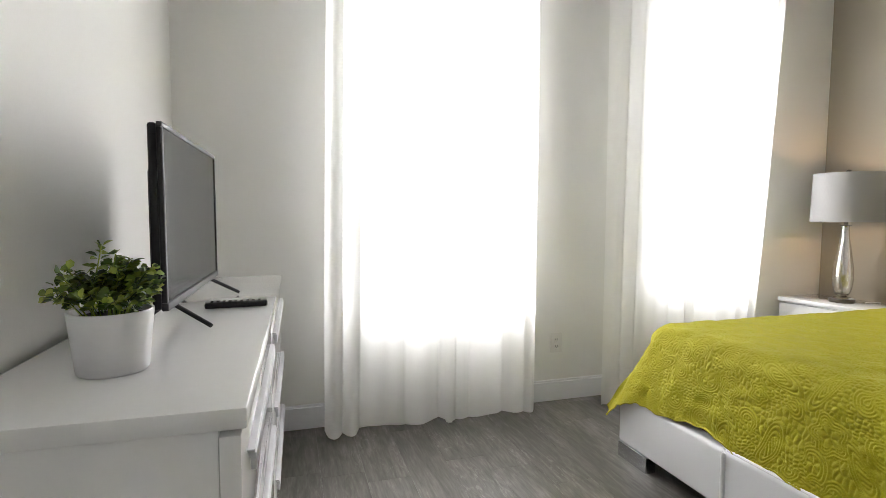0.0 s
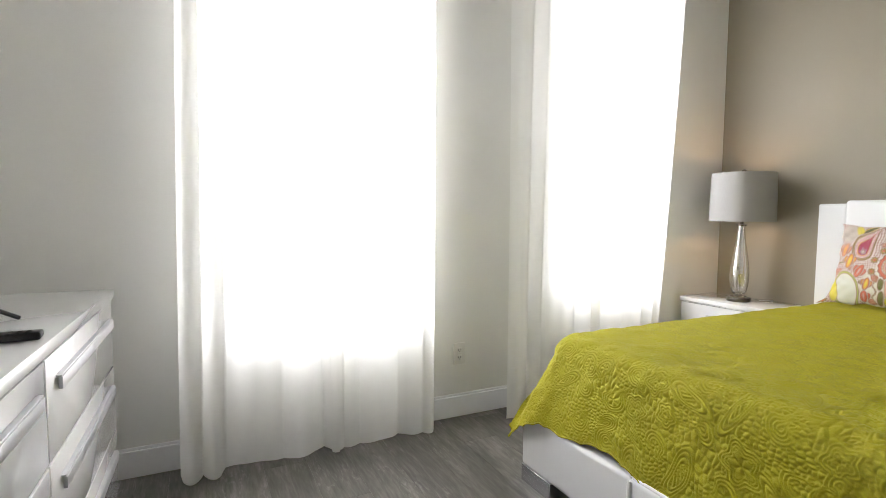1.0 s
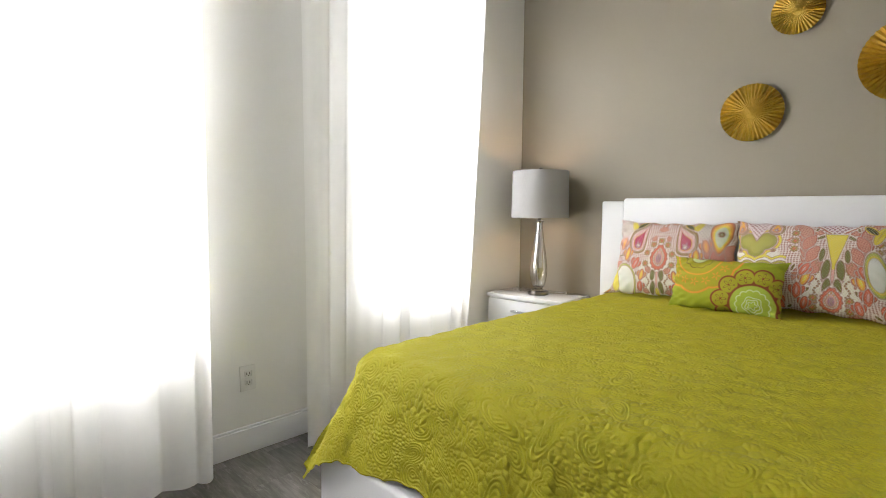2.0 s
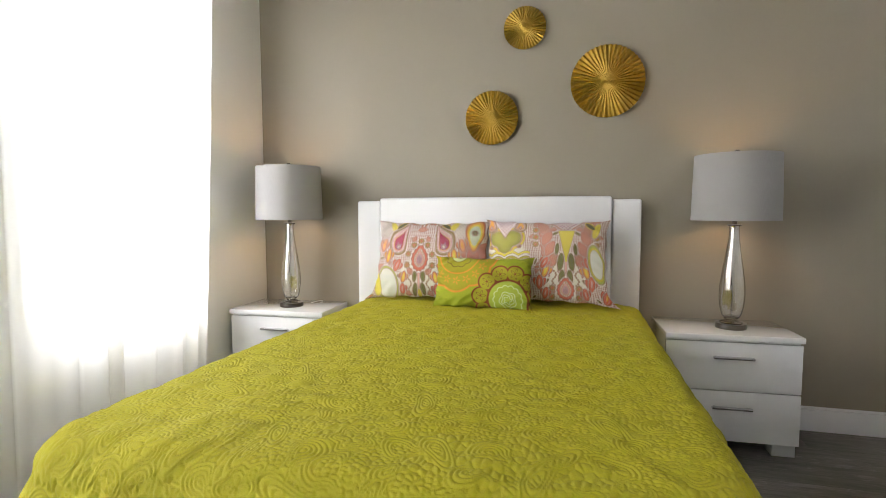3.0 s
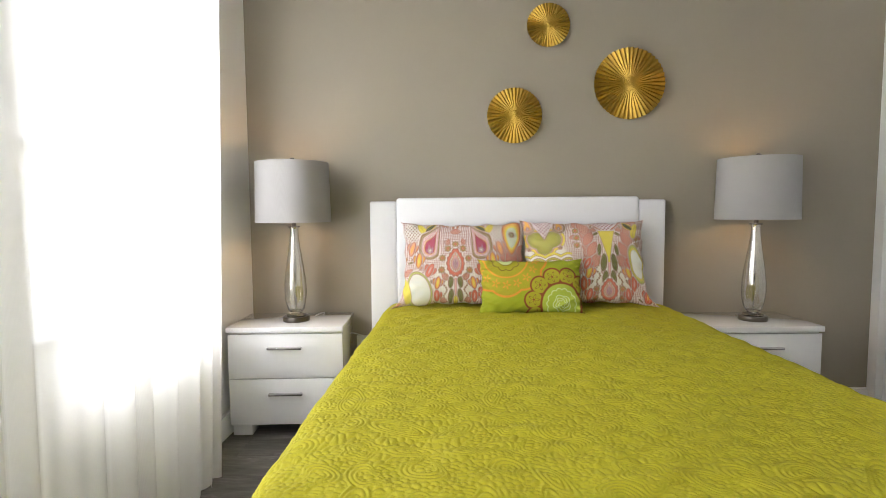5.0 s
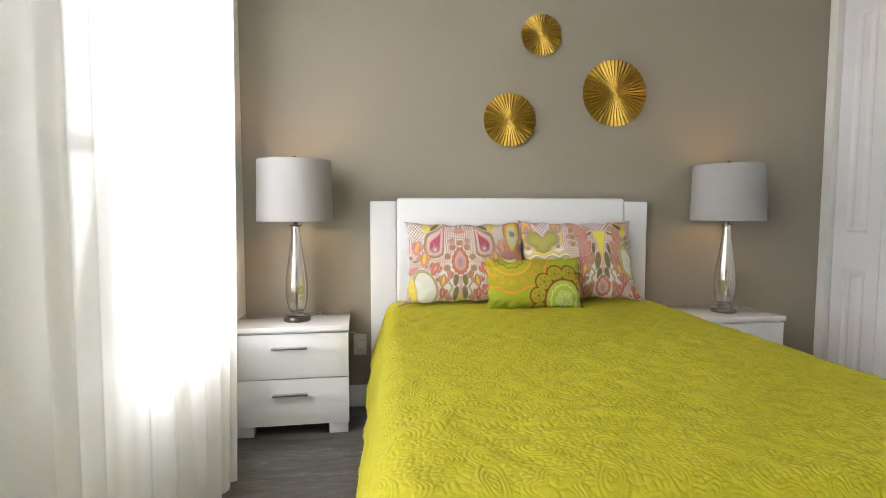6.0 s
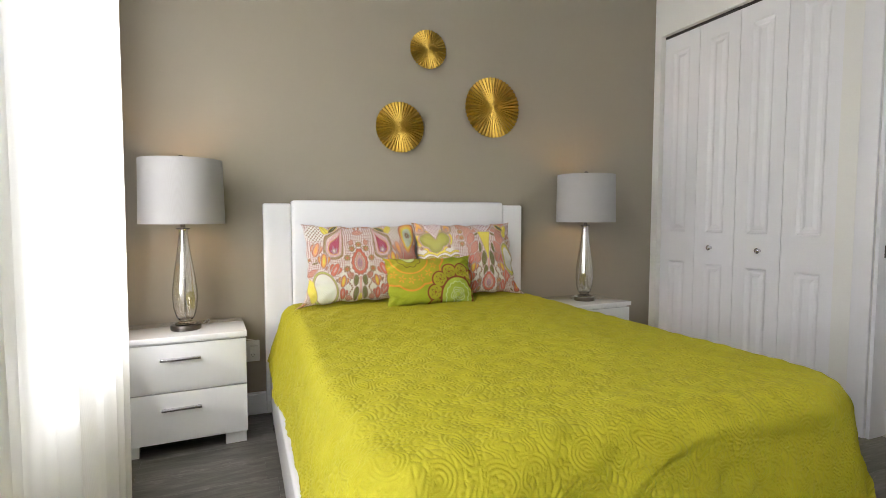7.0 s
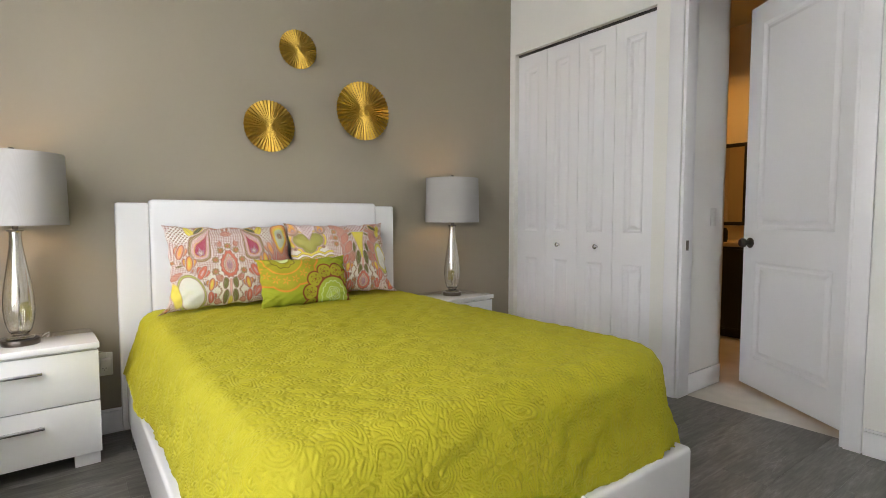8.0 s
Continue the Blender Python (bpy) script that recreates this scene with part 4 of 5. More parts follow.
def print_right(x, y):
    col = ground_print(x, y, (0.68, 0.585, 0.545), (0.42, 0.20, 0.18))
    xm = np.abs(x - 10.0)
    col = smooth_mix(col, (0.64, 0.65, 0.54), soft_in(ellipse(xm, y, 3, -9, 8, 11), 0.3) * 0.85)
    col = sprinkle(col, xm, y, 9, 70, 42)
    # heart-shaped olive flower in yellow scallops
    xh = np.abs(x + 20.5)
    col = smooth_mix(col, (0.70, 0.66, 0.58), soft_in(ellipse(xh, y, 0, 4, 10.5, 5), 0.25))
    f = np.minimum(ellipse(xh, y, 4.0, 10.4, 4.4, 4.0, 0.4), ellipse(xh, y, 0, 7.4, 4.0, 4.6))
    for k, c in ((0.46, YELLOW), (0.26, ORANGE), (0.16, CREAM), (0.04, (0.25, 0.24, 0.02)), (-0.35, (0.34, 0.32, 0.04))):
        col = smooth_mix(col, c, soft_in(f - k, 0.08))
    col = smooth_mix(col, (0.66, 0.58, 0.60), soft_in(xh - (y - 10) * 0.55, 0.5) * (y > 10))
    col = smooth_mix(col, LILAC, soft_in(xh - (y - 11) * 0.5, 0.5) * (y > 11) * (np.sin(x * 3.4) * np.sin(y * 3.1) > 0.5))
    col = paisley(col, xh, y, 7.6, 17.2, 2.6, 0.4, 1.0, PINK, ORANGE)
    wave = y - 1.6 - 1.5 * np.abs(np.sin(xh * 0.42))
    for off, c in ((0.0, YELLOW), (-1.5, CREAM), (-2.6, (0.40, 0.36, 0.04)), (-4.6, YELLOW)):
        col = smooth_mix(col, c, soft_in(np.abs(wave - off) - 0.55, 0.3) * (xh < 13))
    col = rosette(col, xh, y, 7.6, 6.0, 1.1, LILAC, DARK, 6)
    # fans of dotted coral leaves either side of the yellow lily
    for k in range(5):
        col = dotted_leaf(col, xm, y, 8.0 + 0.8 * k, 1.0 + 3.8 * k, 5.0, 2.4, -0.95 + 0.12 * k, (0.62, 0.33, 0.24))
    for k in range(3):
        col = dotted_leaf(col, xm, y, 6.2 + 1.6 * k, -0.5 + 5.5 * k, 4.2, 2.0, 0.5, (0.60, 0.27, 0.19))
    f = xm - np.clip((y - 14.5) * 1.1, 0, 6.2)
    for k, c in ((1.6, CORAL), (1.0, CREAM), (0.3, (0.66, 0.58, 0.60))):
        col = smooth_mix(col, c, soft_in(f - k, 0.3) * (y > 11.5 - k))
    col = smooth_mix(col, LILAC, soft_in(f, 0.3) * (y > 14) * (np.sin(x * 3.4) * np.sin(y * 3.1) > 0.45))
    lily = xm - np.clip(0.7 + (y - 1.0) * 0.24, 0.7, 4.2)
    col = smooth_mix(col, CREAM, soft_in(lily - 0.5, 0.3) * ((y > -2) & (y < 15.5)))
    col = smooth_mix(col, YELLOW, soft_in(lily, 0.3) * ((y > -1.5) & (y < 15.0)))
    col = smooth_mix(col, PINK, soft_in(xm - 0.6, 0.3) * (y < -1.5))
    for cx, cy, l, w in ((4.4, 4.8, 3.0, 0.95), (2.6, -1.6, 4.4, 1.45), (2.0, -9.0, 3.6, 1.4)):
        col = leaf_mark(col, xm, y, cx, cy, l, w, 0.1, (0.13, 0.13, 0.02))
    t = np.linspace(-14, 2, 17)
    col = beads(col, xm, y, 5.4 + 0.9 * np.sin(t), t, 0.36, OLIVE)
    col = medallion(col, xm, y, 0, -15.4, 3.8, 4.8)
    for cx, cy in ((6.3, -14.4), (6.5, -18.8), (15.0, 15.0), (14.8, 11.0), (14.9, 7.2)):
        col = rosette(col, xm, y, cx, cy, 1.7, OLIVE, CORAL)
    for cx, cy, z, rot, p, q in ((10.2, -7.6, 3.1, 0.3, ORANGE, YELLOW), (12.4, -13.6, 3.2, 0.0, CORAL, PINK), (9.8, -18.6, 2.6, 0.2, CORAL, PINK), (11.0, -3.2, 2.6, 0.5, CORAL, PINK), (18.0, -19.0, 3.0, -0.6, CORAL, ORANGE)):
        col = tulip(col, xm, y, cx, cy, z, rot, p, q)
    f = ellipse(x, y, 25.0, -2.0, 3.2, 7.5, 0.25)
    for k, c in ((0.42, CREAM), (0.30, (0.38, 0.42, 0.08)), (0.12, YELLOW), (-0.02, (0.66, 0.70, 0.60))):
        col = smooth_mix(col, c, soft_in(f - k, 0.1))
    col = leaf_mark(col, x, y, 24.5, 15.0, 4.4, 1.7, -0.3, YELLOW)
    return worn_print(leaf_mark(col, x, y, 21.5, 17.5, 2.8, 1.0, 0.9, DARK, YELLOW), x, y, 2)


def scallop_ring(col, r, t, radius, n, depth, width, c):
    return smooth_mix(col, c, soft_in(np.abs(r - radius - depth * np.abs(np.cos(n * t))) - width, 0.4))


def print_lime(x, y):
    col = np.ones(x.shape + (3,)) * np.array(LIME)
    # orange rounds hanging from the top edge
    cx, cy = -11.8, 13.2
    r, t = np.hypot(x - cx, y - cy), np.arctan2(y - cy, x - cx)
    col = smooth_mix(col, GOLD, soft_in(r - 17.5 - 1.6 * np.abs(np.cos(4 * t)), 0.6))
    col = scallop_ring(col, r, t, 17.3, 4, 1.7, 0.5, (0.62, 0.24, 0.02))
    col = scallop_ring(col, r, t, 10.2, 0, 0.0, 0.4, (0.62, 0.27, 0.02))
    for k in range(9):
        a = -0.1 - k * 0.37
        px, py = cx + 13.7 * math.cos(a), cy + 13.7 * math.sin(a)
        q, qa = np.hypot(x - px, y - py), np.arctan2(y - py, x - px)
        col = smooth_mix(col, (0.60, 0.26, 0.02), soft_in(q - 1.2 - 0.9 * np.cos(5 * qa), 0.5) * 0.85)
        col = smooth_mix(col, GOLD, soft_in(q - 0.5, 0.4))
    col = scallop_ring(col, r, t, 6.0, 5, 0.9, 0.22, (0.16, 0.10, 0.01))
    col = scallop_ring(col, r, t, 3.9, 0, 0.0, 0.2, (0.20, 0.14, 0.01))
    col = smooth_mix(col, (0.50, 0.56, 0.25), soft_in(r - 3.6, 0.5))
    # a great rosette with flowers in its scallops, cut by the lower edge
    cx, cy = 13.2, -9.0
    r, t = np.hypot(x - cx, y - cy), np.arctan2(y - cy, x - cx)
    for grow, c in ((0.55, BRICK), (-0.25, GOLD)):
        for k in range(8):
            a = -0.35 + k * 0.56
            q = np.hypot(x - cx - 13.0 * math.cos(a), y - cy - 13.0 * math.sin(a))
            col = smooth_mix(col, c, soft_in(q - 3.9 - grow, 0.4))
    for k in range(8):
        a = -0.35 + k * 0.56
        px, py = cx + 13.0 * math.cos(a), cy + 13.0 * math.sin(a)
        q, qa = np.hypot(x - px, y - py), np.arctan2(y - py, x - px)
        col = smooth_mix(col, (0.22, 0.10, 0.015), soft_in(np.abs(q - 1.5 - 0.9 * np.cos(5 * qa)) - 0.22, 0.35))
        col = smooth_mix(col, BRICK, soft_in(q - 0.45, 0.3))
    col = smooth_mix(col, BRICK, soft_in(r - 10.0, 0.5))
    col = smooth_mix(col, (0.36, 0.44, 0.05), soft_in(r - 9.0, 0.5))
    col = scallop_ring(col, r, t, 6.3, 7, 0.7, 0.25, (0.56, 0.62, 0.30))
    for k in (1.6, 2.7, 3.8):
        col = smooth_mix(col, (0.55, 0.61, 0.32), soft_in(np.abs(r - k - 0.35 * np.sin(5 * t + k)) - 0.2, 0.3))
    return col


def pillow(name, w, h, puff, paint, m, label, seed, ears=0.012, splay=0):
    """A stuffed cushion standing on its long side; x is its width, z its height, -y its face."""
    nu, nv = 340, 240
    u, v = np.meshgrid(np.linspace(-1, 1, nu), np.linspace(-1, 1, nv), indexing="ij")
    edge = np.clip((1 - np.abs(u) ** 2.6) * (1 - np.abs(v) ** 2.6), 0, 1)
    thick = puff * (edge ** 0.5)
    # sides draw in between the corners
    x = u * w / 2 * (1 - 0.045 * (1 - v ** 2) * np.abs(u) ** 3) + ears * np.sign(u) * (np.abs(u * v) ** 14)
    z = v * h / 2 * (1 - 0.07 * (1 - u ** 2) * np.abs(v) ** 3) + ears * 0.6 * np.sign(v) * (np.abs(u * v) ** 14)
    # the lower outer corner spreads out on the bedspread
    x = x + splay * 0.045 * np.clip(u * splay, 0, 1) ** 5 * np.clip(-v, 0, 1) ** 7
    z = z - abs(splay) * 0.006 * np.clip(u * splay, 0, 1) ** 5 * np.clip(-v, 0, 1) ** 7
    x = x + 0.006 * w * np.sin(13 * v + seed) * np.abs(u) ** 6 * (1 - v ** 8)
    z = z + 0.006 * w * np.sin(15 * u + 2 * seed) * np.abs(v) ** 6 * (1 - u ** 8)
    wr = 0.004 * np.sin(9 * u + 4 * v + seed) * edge + 0.003 * np.sin(17 * u * v + 3 + seed) + 0.004 * np.sin(26 * u + 5 * np.sin(5 * v)) * (1 - edge) * np.abs(v) + 0.0025 * np.sin(31 * v + 4 * np.sin(7 * u)) * np.abs(u) ** 3
    verts = np.concatenate([np.stack([x, -thick + wr, z], -1).reshape(-1, 3), np.stack([x, thick * 0.8, z], -1).reshape(-1, 3)])
    n = nu * nv
    k = (np.arange(nu - 1)[:, None] * nv + np.arange(nv - 1)[None]).ravel()
    faces = np.stack([k, k + nv, k + nv + 1, k + 1], -1).tolist() + np.stack([n + k, n + k + 1, n + k + nv + 1, n + k + nv], -1).tolist()
    rim = [i * nv for i in range(nu)] + [(nu - 1) * nv + j for j in range(1, nv)] + [i * nv + nv - 1 for i in range(nu - 2, -1, -1)] + list(range(nv - 2, 0, -1))
    for a, b in zip(rim, rim[1:] + rim[:1]):
        faces.append((b, a, n + a, n + b))
    me = bpy.data.meshes.new(name)
    me.from_pydata(verts.tolist(), [], faces)
    col = np.clip(paint(u * w * 50, v * h * 50) * 1.2, 0, 0.82).reshape(-1, 3)
    rgba = np.ones((2 * n, 4))
    rgba[:n, :3], rgba[n:, :3] = col, col
    at = me.color_attributes.new("print", "FLOAT_COLOR", "POINT")
    at.data.foreach_set("color", rgba.ravel())
    me.materials.append(M_PRINT)
    me.polygons.foreach_set("use_smooth", [True] * len(me.polygons))
    ob = new(name, me)
    ob.matrix_world = m
    return tagged(ob, label, "pillow", "pillows on the bed")


pillow("pillow", 0.615, 0.425, 0.085, print_left, pose(2.80, 3.705, 0.825, -16, 0, -90), "paisley pillow in pink, coral and olive print", 1, splay=-1)
pillow("pillow", 0.605, 0.425, 0.085, print_right, pose(2.80, 3.105, 0.83, -16, 0, -90), "floral pillow in coral, yellow and cream print", 2, splay=1)
pillow("lumbar_pillow", 0.475, 0.255, 0.065, print_lime, pose(2.615, 3.395, 0.737, -20, 0, -90), "small lime lumbar pillow with orange and brick rosettes", 3, 0.01)


# ---- nightstands ----
def nightstand(at):
    n = thing("nightstand", at, "white lacquered nightstand with two drawers", "nightstand", "bedside nightstands")
    w, d = 0.280, 0.355   # half width, depth; the front looks to -x
    part("carcass", box(0.018, d, -w + 0.002, w - 0.002, 0.058, 0.521, 0.003), M_LACQUER, n)
    part("top", box(-0.012, d, -w - 0.004, w + 0.004, 0.5225, 0.550, 0.004), M_LACQUER, n)
    for z0, z1 in ((0.059, 0.288), (0.293, 0.513)):
        dr = part("drawer", box(0, 0.0178, -w, w, z0, z1, 0.0025), M_LACQUER, n)
        zc = (z0 + z1) / 2 + 0.043
        bm = box(-0.028, -0.011, -0.083, 0.083, zc - 0.005, zc + 0.006, 0.0015, 2)
        for s in (-0.07, 0.07):
            box(-0.0135, 0.0005, s - 0.005, s + 0.005, zc - 0.004, zc + 0.004, 0.001, 1, bm=bm)
        part("handle", bm, M_CHROME, dr, "brushed steel bar handle")
    for s in (-1, 1):
        for x in (0.02, d - 0.11):
            part("foot", box(x, x + 0.09, *sorted((s * (w - 0.006), s * (w - 0.10))), 0, 0.0575, 0.002), M_LACQUER, n)
    return n


ns = nightstand((2.690, 4.582, FZ))
ns.matrix_world = pose(2.688, 4.582, FZ, 0, 0, 3.0)
copy_thing(ns, pose(2.688, 2.272, FZ, 0, 0, 2.0))


# ---- table lamps ----
def table_lamp(at):
    l = thing("table_lamp", at, "glass table lamp with grey drum shade on a nightstand", "table lamp", "bedside lamps")
    part("base", lathe([(0, 0), (0.066, 0), (0.068, 0.004), (0.068, 0.020), (0.065, 0.024), (0, 0.024)], 48), M_NICKEL, l, "dark nickel round base")
    part("collar", lathe([(0, 0.0241), (0.048, 0.0241), (0.048, 0.032), (0.03, 0.036), (0.022, 0.046), (0, 0.046)], 40), M_LAMPGLASS, l, "clear glass foot")
    prof = [(0.030, 0.046), (0.040, 0.06), (0.051, 0.10), (0.0555, 0.15), (0.054, 0.20), (0.047, 0.26), (0.038, 0.32), (0.029, 0.38), (0.0225, 0.43), (0.0205, 0.47), (0.022, 0.481)]
    inner = [(r - 0.003, z) for r, z in prof]
    inner[0], inner[-1] = (inner[0][0], 0.050), (inner[-1][0], 0.4805)
    part("glass_body", lathe([(0, 0.0462)] + prof + inner[::-1] + [(0, 0.050)], 56), M_LAMPGLASS, l, "clear glass body silvered towards the neck")
    part("stem", lathe([(0, 0.051), (0.004, 0.051), (0.004, 0.48), (0, 0.48)], 12), M_CHROME, l)
    part("neck", lathe([(0, 0.4812), (0.030, 0.4812), (0.030, 0.487), (0.011, 0.489), (0.010, 0.56), (0.018, 0.565), (0.018, 0.60), (0, 0.60)], 28), M_NICKEL, l)
    sh = part("shade", lathe([(0.187, 0.507), (0.180, 0.808), (0.1775, 0.808), (0.1845, 0.507), (0.187, 0.507)], 64), M_SHADE, l, "grey linen drum shade", 60)
    sp = bmesh.new()
    for k in range(3):
        a = 2 * math.pi * k / 3 + 0.4
        tube([(0.012 * math.cos(a), 0.012 * math.sin(a), 0.80), (0.178 * math.cos(a), 0.178 * math.sin(a), 0.797)], 0.002, 6, bm=sp)
    tube([(0.0, 0.0, 0.56), (0.06, 0, 0.62), (0.06, 0, 0.74), (0.0, 0, 0.80)], 0.002, 6, bm=sp)
    part("spider", sp, M_NICKEL, sh)
    part("finial", lathe([(0, 0.798), (0.006, 0.80), (0.006, 0.812), (0.013, 0.818), (0.014, 0.826), (0.008, 0.832), (0, 0.833)], 20), M_NICKEL, l)
    part("bulb", lathe([(0, 0.601), (0.012, 0.602), (0.014, 0.62), (0.028, 0.65), (0.030, 0.67), (0.02, 0.695), (0, 0.702)], 24), M_BULB, l)
    return l


lamp = table_lamp((2.835, 4.570, 0.5325))
copy_thing(lamp, pose(2.835, 2.245, 0.5325, 0, 0, 25))


# ---- pleated gold discs on the accent wall ----
def gold_disc(y, z, r, folds, turn):
    bm = bmesh.new()
    seg, rings = folds * 2, 5
    grid = []
    for i in range(1, rings + 1):
        f = i / rings
        row = []
        for k in range(seg):
            a = 2 * math.pi * k / seg + turn
            saw = 1 if k % 2 else -1
            out = 0.030 - 0.006 * f + saw * 0.0068 * f ** 1.3 * r / 0.19
            rr = r * f * (1 + 0.001 * saw * f)
            row.append(bm.verts.new((-out, rr * math.cos(a), rr * math.sin(a))))
        grid.append(row)
    mid = bm.verts.new((-0.036, 0, 0))
    for k in range(seg):
        bm.faces.new((mid, grid[0][k], grid[0][(k + 1) % seg]))
    for a, b in zip(grid, grid[1:]):
        for k in range(seg):
            bm.faces.new((a[k], b[k], b[(k + 1) % seg], a[(k + 1) % seg]))
    bmesh.ops.recalc_face_normals(bm, faces=bm.faces[:])
    ob = new("wall_disc", finish("wall_disc", bm, M_GOLD))
    sol = ob.modifiers.new("thickness", "SOLIDIFY")
    sol.thickness, sol.offset = 0.004, 0
    ob.matrix_world = pose(XE - 0.003, y, z)
    return tagged(ob, "pleated gold metal sunburst disc on the taupe wall", "wall decor", "gold wall discs")


gold_disc(3.246, 2.073, 0.113, 40, 0.1)
gold_disc(3.424, 1.602, 0.147, 42, 0.3)
gold_disc(2.814, 1.763, 0.187, 46, 0.2)


# ---- dresser ----
DX, DY0, DY1, DZ = -0.545, 3.005, 4.625, 0.805
dresser = thing("dresser", (DX - 0.027, DY0, 0), "white lacquered six-drawer dresser along the wall", "dresser", turn=-1.1)
DL, DD = DY1 - DY0, -0.415
part("carcass", box(DD + 0.002, -0.04, 0.012, DL - 0.012, 0.06, DZ - 0.0325, 0.003), M_LACQUER, dresser)
part("top", box(DD, 0, 0, DL, DZ - 0.032, DZ, 0.004), M_LACQUER, dresser)
part("plinth", box(DD + 0.01, -0.06, 0.03, DL - 0.03, FZ, 0.0595), M_LACQUER, dresser)
for c in range(2):
    y0 = 0.004 + c * (DL / 2 - 0.001)
    for rr in range(3):
        z0 = 0.065 + rr * 0.2345
        dr = part("drawer", box(-0.0395, -0.009, y0 + 0.002, y0 + DL / 2 - 0.008, z0, z0 + 0.229, 0.003), M_LACQUER, dresser)
        zc, ym = z0 + 0.145, y0 + DL / 4
        hb = box(-0.004, 0.005, ym - 0.335, ym + 0.335, zc - 0.002, zc + 0.026, 0.0012)
        box(-0.0088, 0.003, ym - 0.335, ym + 0.335, zc + 0.0262, zc + 0.031, 0.001, bm=hb)
        for end in (-0.30, 0.30):
            box(-0.0095, -0.003, ym + end - 0.006, ym + end + 0.006, zc + 0.006, zc + 0.018, bm=hb)
        part("handle", hb, M_SATIN, dr, "long flat satin aluminium handle")

# television on two V feet
TX, TY0, TY1, TZ0, TZ1 = -0.758, 3.485, 4.170, 0.862, 1.273
tv = thing("television", (TX, (TY0 + TY1) / 2, DZ + 0.0005), "black flat-screen television switched off on a dresser", "television", turn=-1.5)
hw, tz0, tz1 = (TY1 - TY0) / 2, TZ0 - DZ, TZ1 - DZ
part("back_shell", box(-0.031, -0.012, -hw + 0.002, hw - 0.002, tz0 + 0.002, tz1 - 0.002, 0.006), M_BLACK, tv)
part("housing", box(-0.052, -0.0315, -hw + 0.07, hw - 0.07, tz0 + 0.01, tz1 - 0.09, 0.012, 3), M_BLACK, tv)
part("bezel", boxes([(-0.012, 0.0, -hw, hw, tz1 - 0.011, tz1), (-0.012, 0.002, -hw, hw, tz0, tz0 + 0.018),
                     (-0.012, 0.0, -hw, -hw + 0.011, tz0 + 0.018, tz1 - 0.011), (-0.012, 0.0, hw - 0.011, hw, tz0 + 0.018, tz1 - 0.011)], 0.002), M_BLACK, tv)
part("screen", box(-0.0115, -0.003, -hw + 0.0112, hw - 0.0112, tz0 + 0.0182, tz1 - 0.0112), M_SCREEN, tv, "dark glossy screen")
for s in (-1, 1):
    y = s * (hw - 0.10)
    leg = bmesh.new()
    for dx in (-0.10, 0.075):
        tube([(-0.02, y, tz0 + 0.006), (dx * 0.96, y + s * 0.028, 0.008), (dx, y + s * 0.03, 0.006)], 0.0055, 8, bm=leg)
    part("stand_leg", leg, M_BLACK, tv)

remote = thing("remote_control", (-0.660, 3.845, DZ + 0.0005), "black remote control lying on the dresser", "remote control", turn=4)
part("case", box(-0.085, 0.085, -0.021, 0.021, 0, 0.017, 0.005, 3), M_BLACK, remote)
for i in range(9):
    for j in range(3):
        part("button", box(-0.07 + i * 0.016, -0.062 + i * 0.016, -0.013 + j * 0.010, -0.007 + j * 0.010, 0.0168, 0.0176), M_SCREEN, remote)


# potted plant
plant = thing("potted_plant", (-0.806, 3.252, DZ + 0.0005), "small green artificial plant in a white pot", "plant")
part("pot", lathe([(0, 0), (0.052, 0), (0.055, 0.004), (0.065, 0.102), (0.065, 0.106), (0.061, 0.106), (0.058, 0.095), (0, 0.093)], 56), M_POT, plant, "white ceramic pot")
part("soil", lathe([(0, 0.0945), (0.053, 0.096), (0.0575, 0.094)], 32), M_SOIL, plant)


def foliage():
    rng = random.Random(5)
    stems, leaves = bmesh.new(), bmesh.new()
    for s in range(44):
        a, lean = rng.uniform(0, 2 * math.pi), rng.uniform(0.15, 1.0) ** 0.7
        base = Vector((0.04 * lean * math.cos(a), 0.04 * lean * math.sin(a), 0.09))
        reach = rng.uniform(0.6, 1.0)
        tip = Vector((0.128 * lean * math.cos(a) * reach, 0.128 * lean * math.sin(a) * reach, 0.124 + (0.088 - 0.09 * lean ** 2) * reach))
        if s < 3:
            tip = Vector((0.03 * s - 0.02, 0.03 - 0.03 * s, 0.214 - 0.012 * s))
        mid = base.lerp(tip, 0.5) + Vector((0, 0, 0.012))
        tube([base, mid, tip], 0.0012, 4, bm=stems)
        for k in range(24):
            f = 0.3 + 0.7 * (k + rng.random()) / 24
            p = base.lerp(mid, f * 2) if f < 0.5 else mid.lerp(tip, f * 2 - 1)
            d = Vector((rng.uniform(-1, 1), rng.uniform(-1, 1), rng.uniform(-0.2, 0.9))).normalized()
            side = d.cross(Vector((rng.uniform(-1, 1), rng.uniform(-1, 1), 1))).normalized()
            up = side.cross(d)
            l, w = rng.uniform(0.010, 0.019), rng.uniform(0.0045, 0.0075)
            rows = []
            for q, ww in ((0, 0.15), (0.35, 0.9), (0.7, 0.95), (1.0, 0.1)):
                c = p + d * (0.004 + l * q) - up * 0.004 * q * q
                rows.append([leaves.verts.new(c + side * w * ww + up * 0.0022 * ww), leaves.verts.new(c), leaves.verts.new(c - side * w * ww + up * 0.0022 * ww)])
            for r0, r1 in zip(rows, rows[1:]):
                leaves.faces.new((r0[0], r0[1], r1[1], r1[0]))
                leaves.faces.new((r0[1], r0[2], r1[2], r1[1]))
    return stems, leaves


st, lv = foliage()
part("stems", st, M_LEAF, plant)
tagged(part("leaves", lv, M_LEAF, plant, "", 180), kind="stuff")


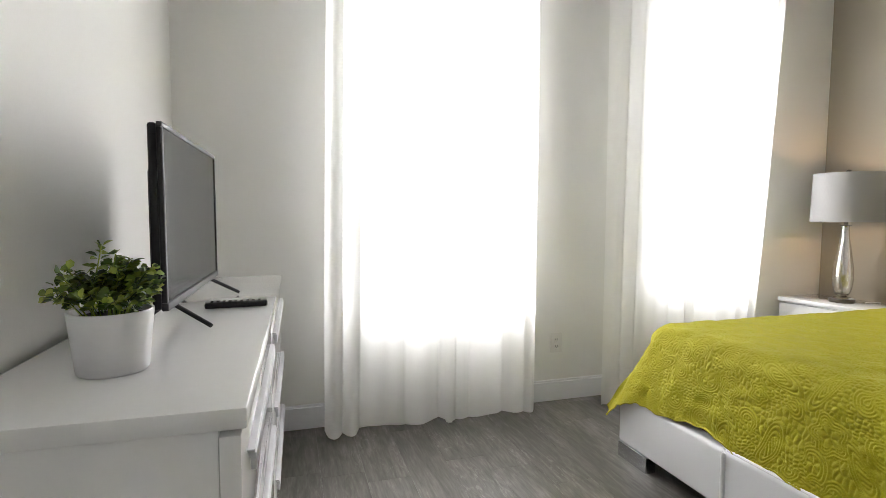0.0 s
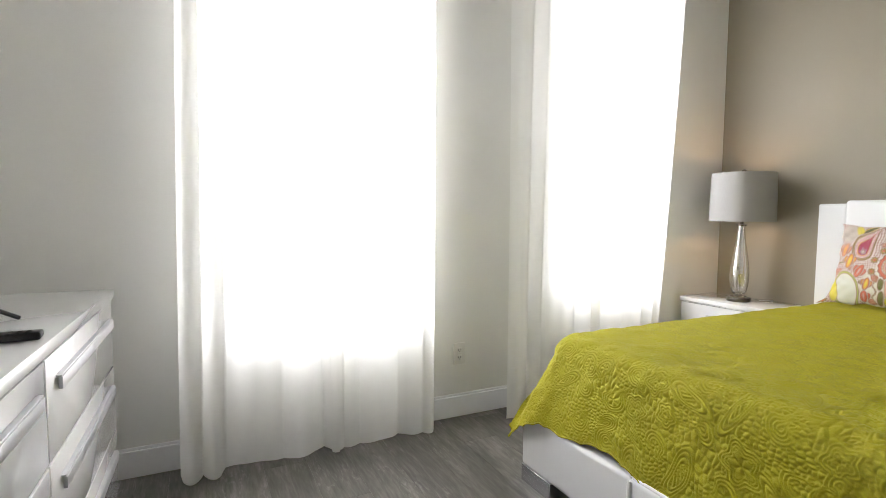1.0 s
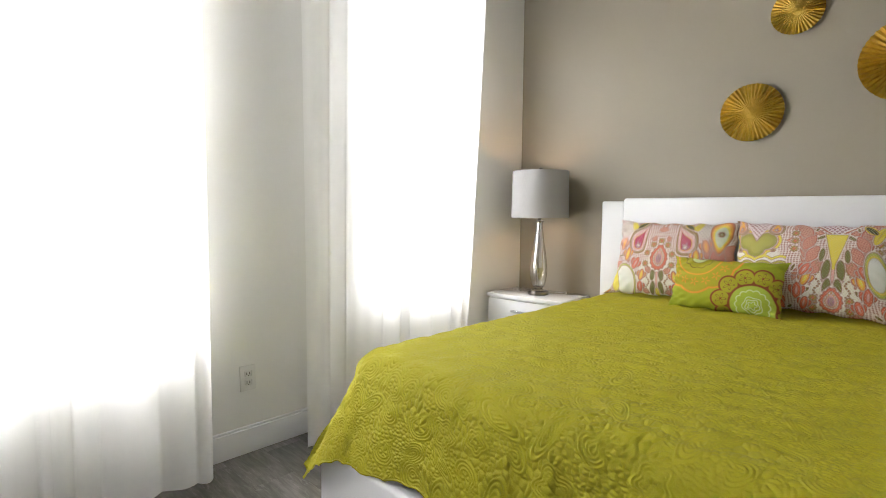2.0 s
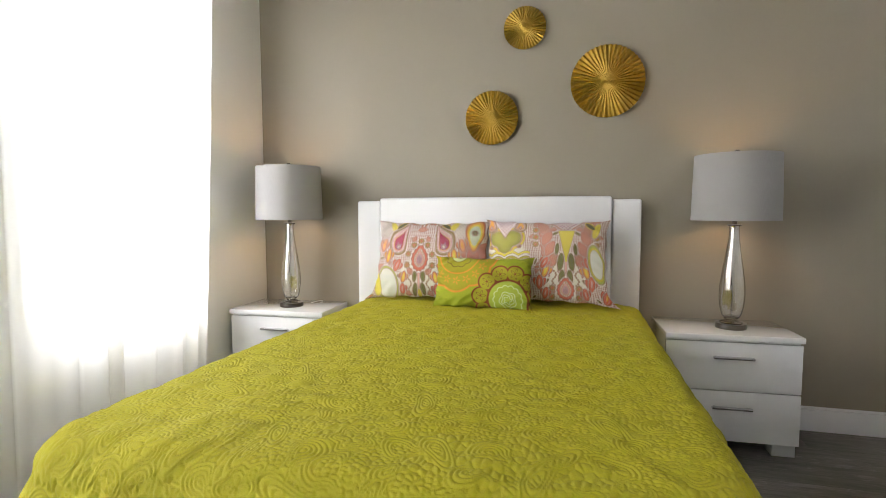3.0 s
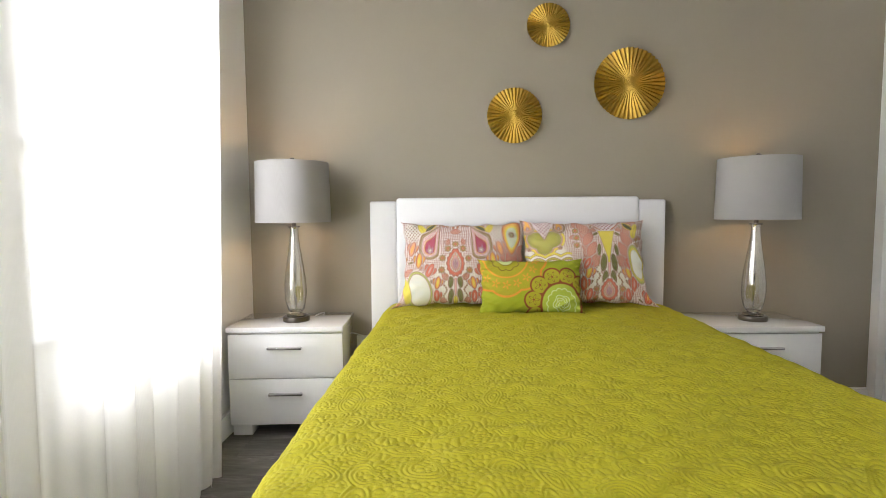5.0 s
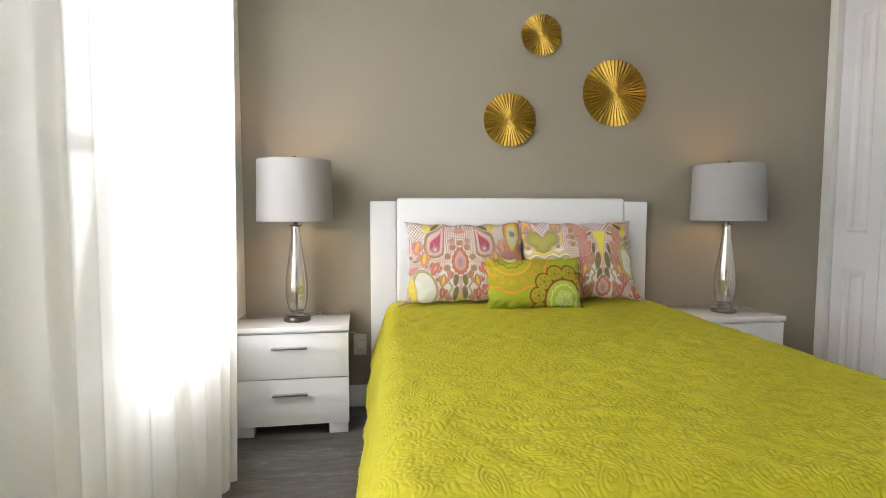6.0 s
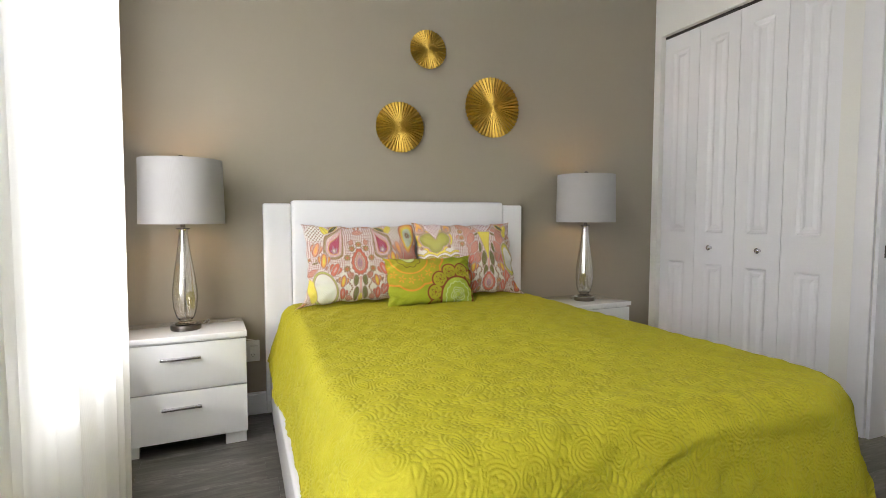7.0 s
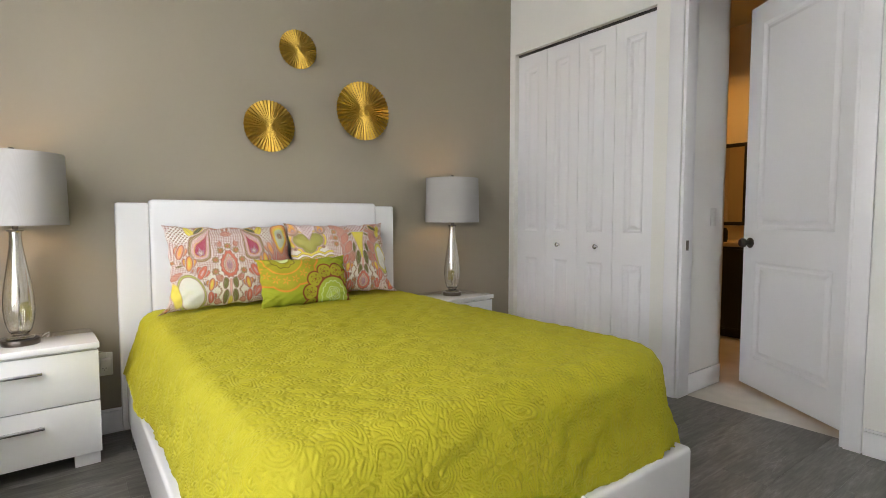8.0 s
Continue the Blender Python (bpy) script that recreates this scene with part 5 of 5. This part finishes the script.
# ---- outlets and cord ----
def outlet(at, turn):
    o = thing("wall_outlet", at, "ivory duplex wall outlet plate", "outlet", turn=turn)
    part("plate", box(-0.036, 0.036, -0.0075, 0, -0.058, 0.058, 0.002), M_PLASTIC, o)
    for z in (-0.02, 0.02):
        rec = part("socket", box(-0.016, 0.016, -0.0095, -0.0076, z - 0.014, z + 0.014, 0.004, 3), M_PLASTIC, o)
        part("slot", boxes([(-0.008, -0.005, -0.0101, -0.0094, z - 0.004, z + 0.006), (0.005, 0.008, -0.0101, -0.0094, z - 0.004, z + 0.006), (-0.002, 0.002, -0.0101, -0.0094, z - 0.011, z - 0.007)]), M_SLOT, rec)
    return o


outlet((0.99, YN - 0.0005, 0.325), 0)
outlet((XE - 0.0005, 4.268, 0.338), -90)
plug = thing("plug_adapter", (XE - 0.0095, 4.262, 0.352), "ivory plug adapter in the outlet", "plug")
part("block", box(-0.032, 0, -0.02, 0.02, -0.024, 0.018, 0.004), M_PLASTIC, plug)
cord = [(2.94, 4.50, 0.5365), (3.0, 4.49, 0.5365), (3.045, 4.48, 0.534), (3.058, 4.47, 0.50), (3.05, 4.34, 0.42), (3.045, 4.258, 0.40), (3.04, 4.262, 0.372)]
tagged(part("lamp_cord", tube(cord, 0.0025, 8), M_PLASTIC), "pale lamp cord running to the outlet", "cord")


# ---- floor planks ----
PW, PL = 0.18, 1.22
plank_mesh = {}
rng = random.Random(11)
x = -0.037 - PW * 6
while x < XE:
    y = 1.365 - rng.uniform(0.1, PL)
    x0, x1 = max(x + 0.0003, XW), min(x + PW - 0.0003, XE)
    while y < YN and x1 - x0 > 0.01:
        y0, y1 = max(y + 0.0003, 1.367), min(y + PL - 0.0003, YN)
        y += PL
        if y1 - y0 < 0.02:
            continue
        key = (round(x1 - x0, 4), round(y1 - y0, 4))
        if key not in plank_mesh:
            plank_mesh[key] = finish("plank", box(0, key[0], 0, key[1], -0.005, 0, 0.0005, 1), M_PLANK)
        p = new("plank", plank_mesh[key])
        p.location = (x0, y0, FZ)
        p.parent = floor
    x += PW
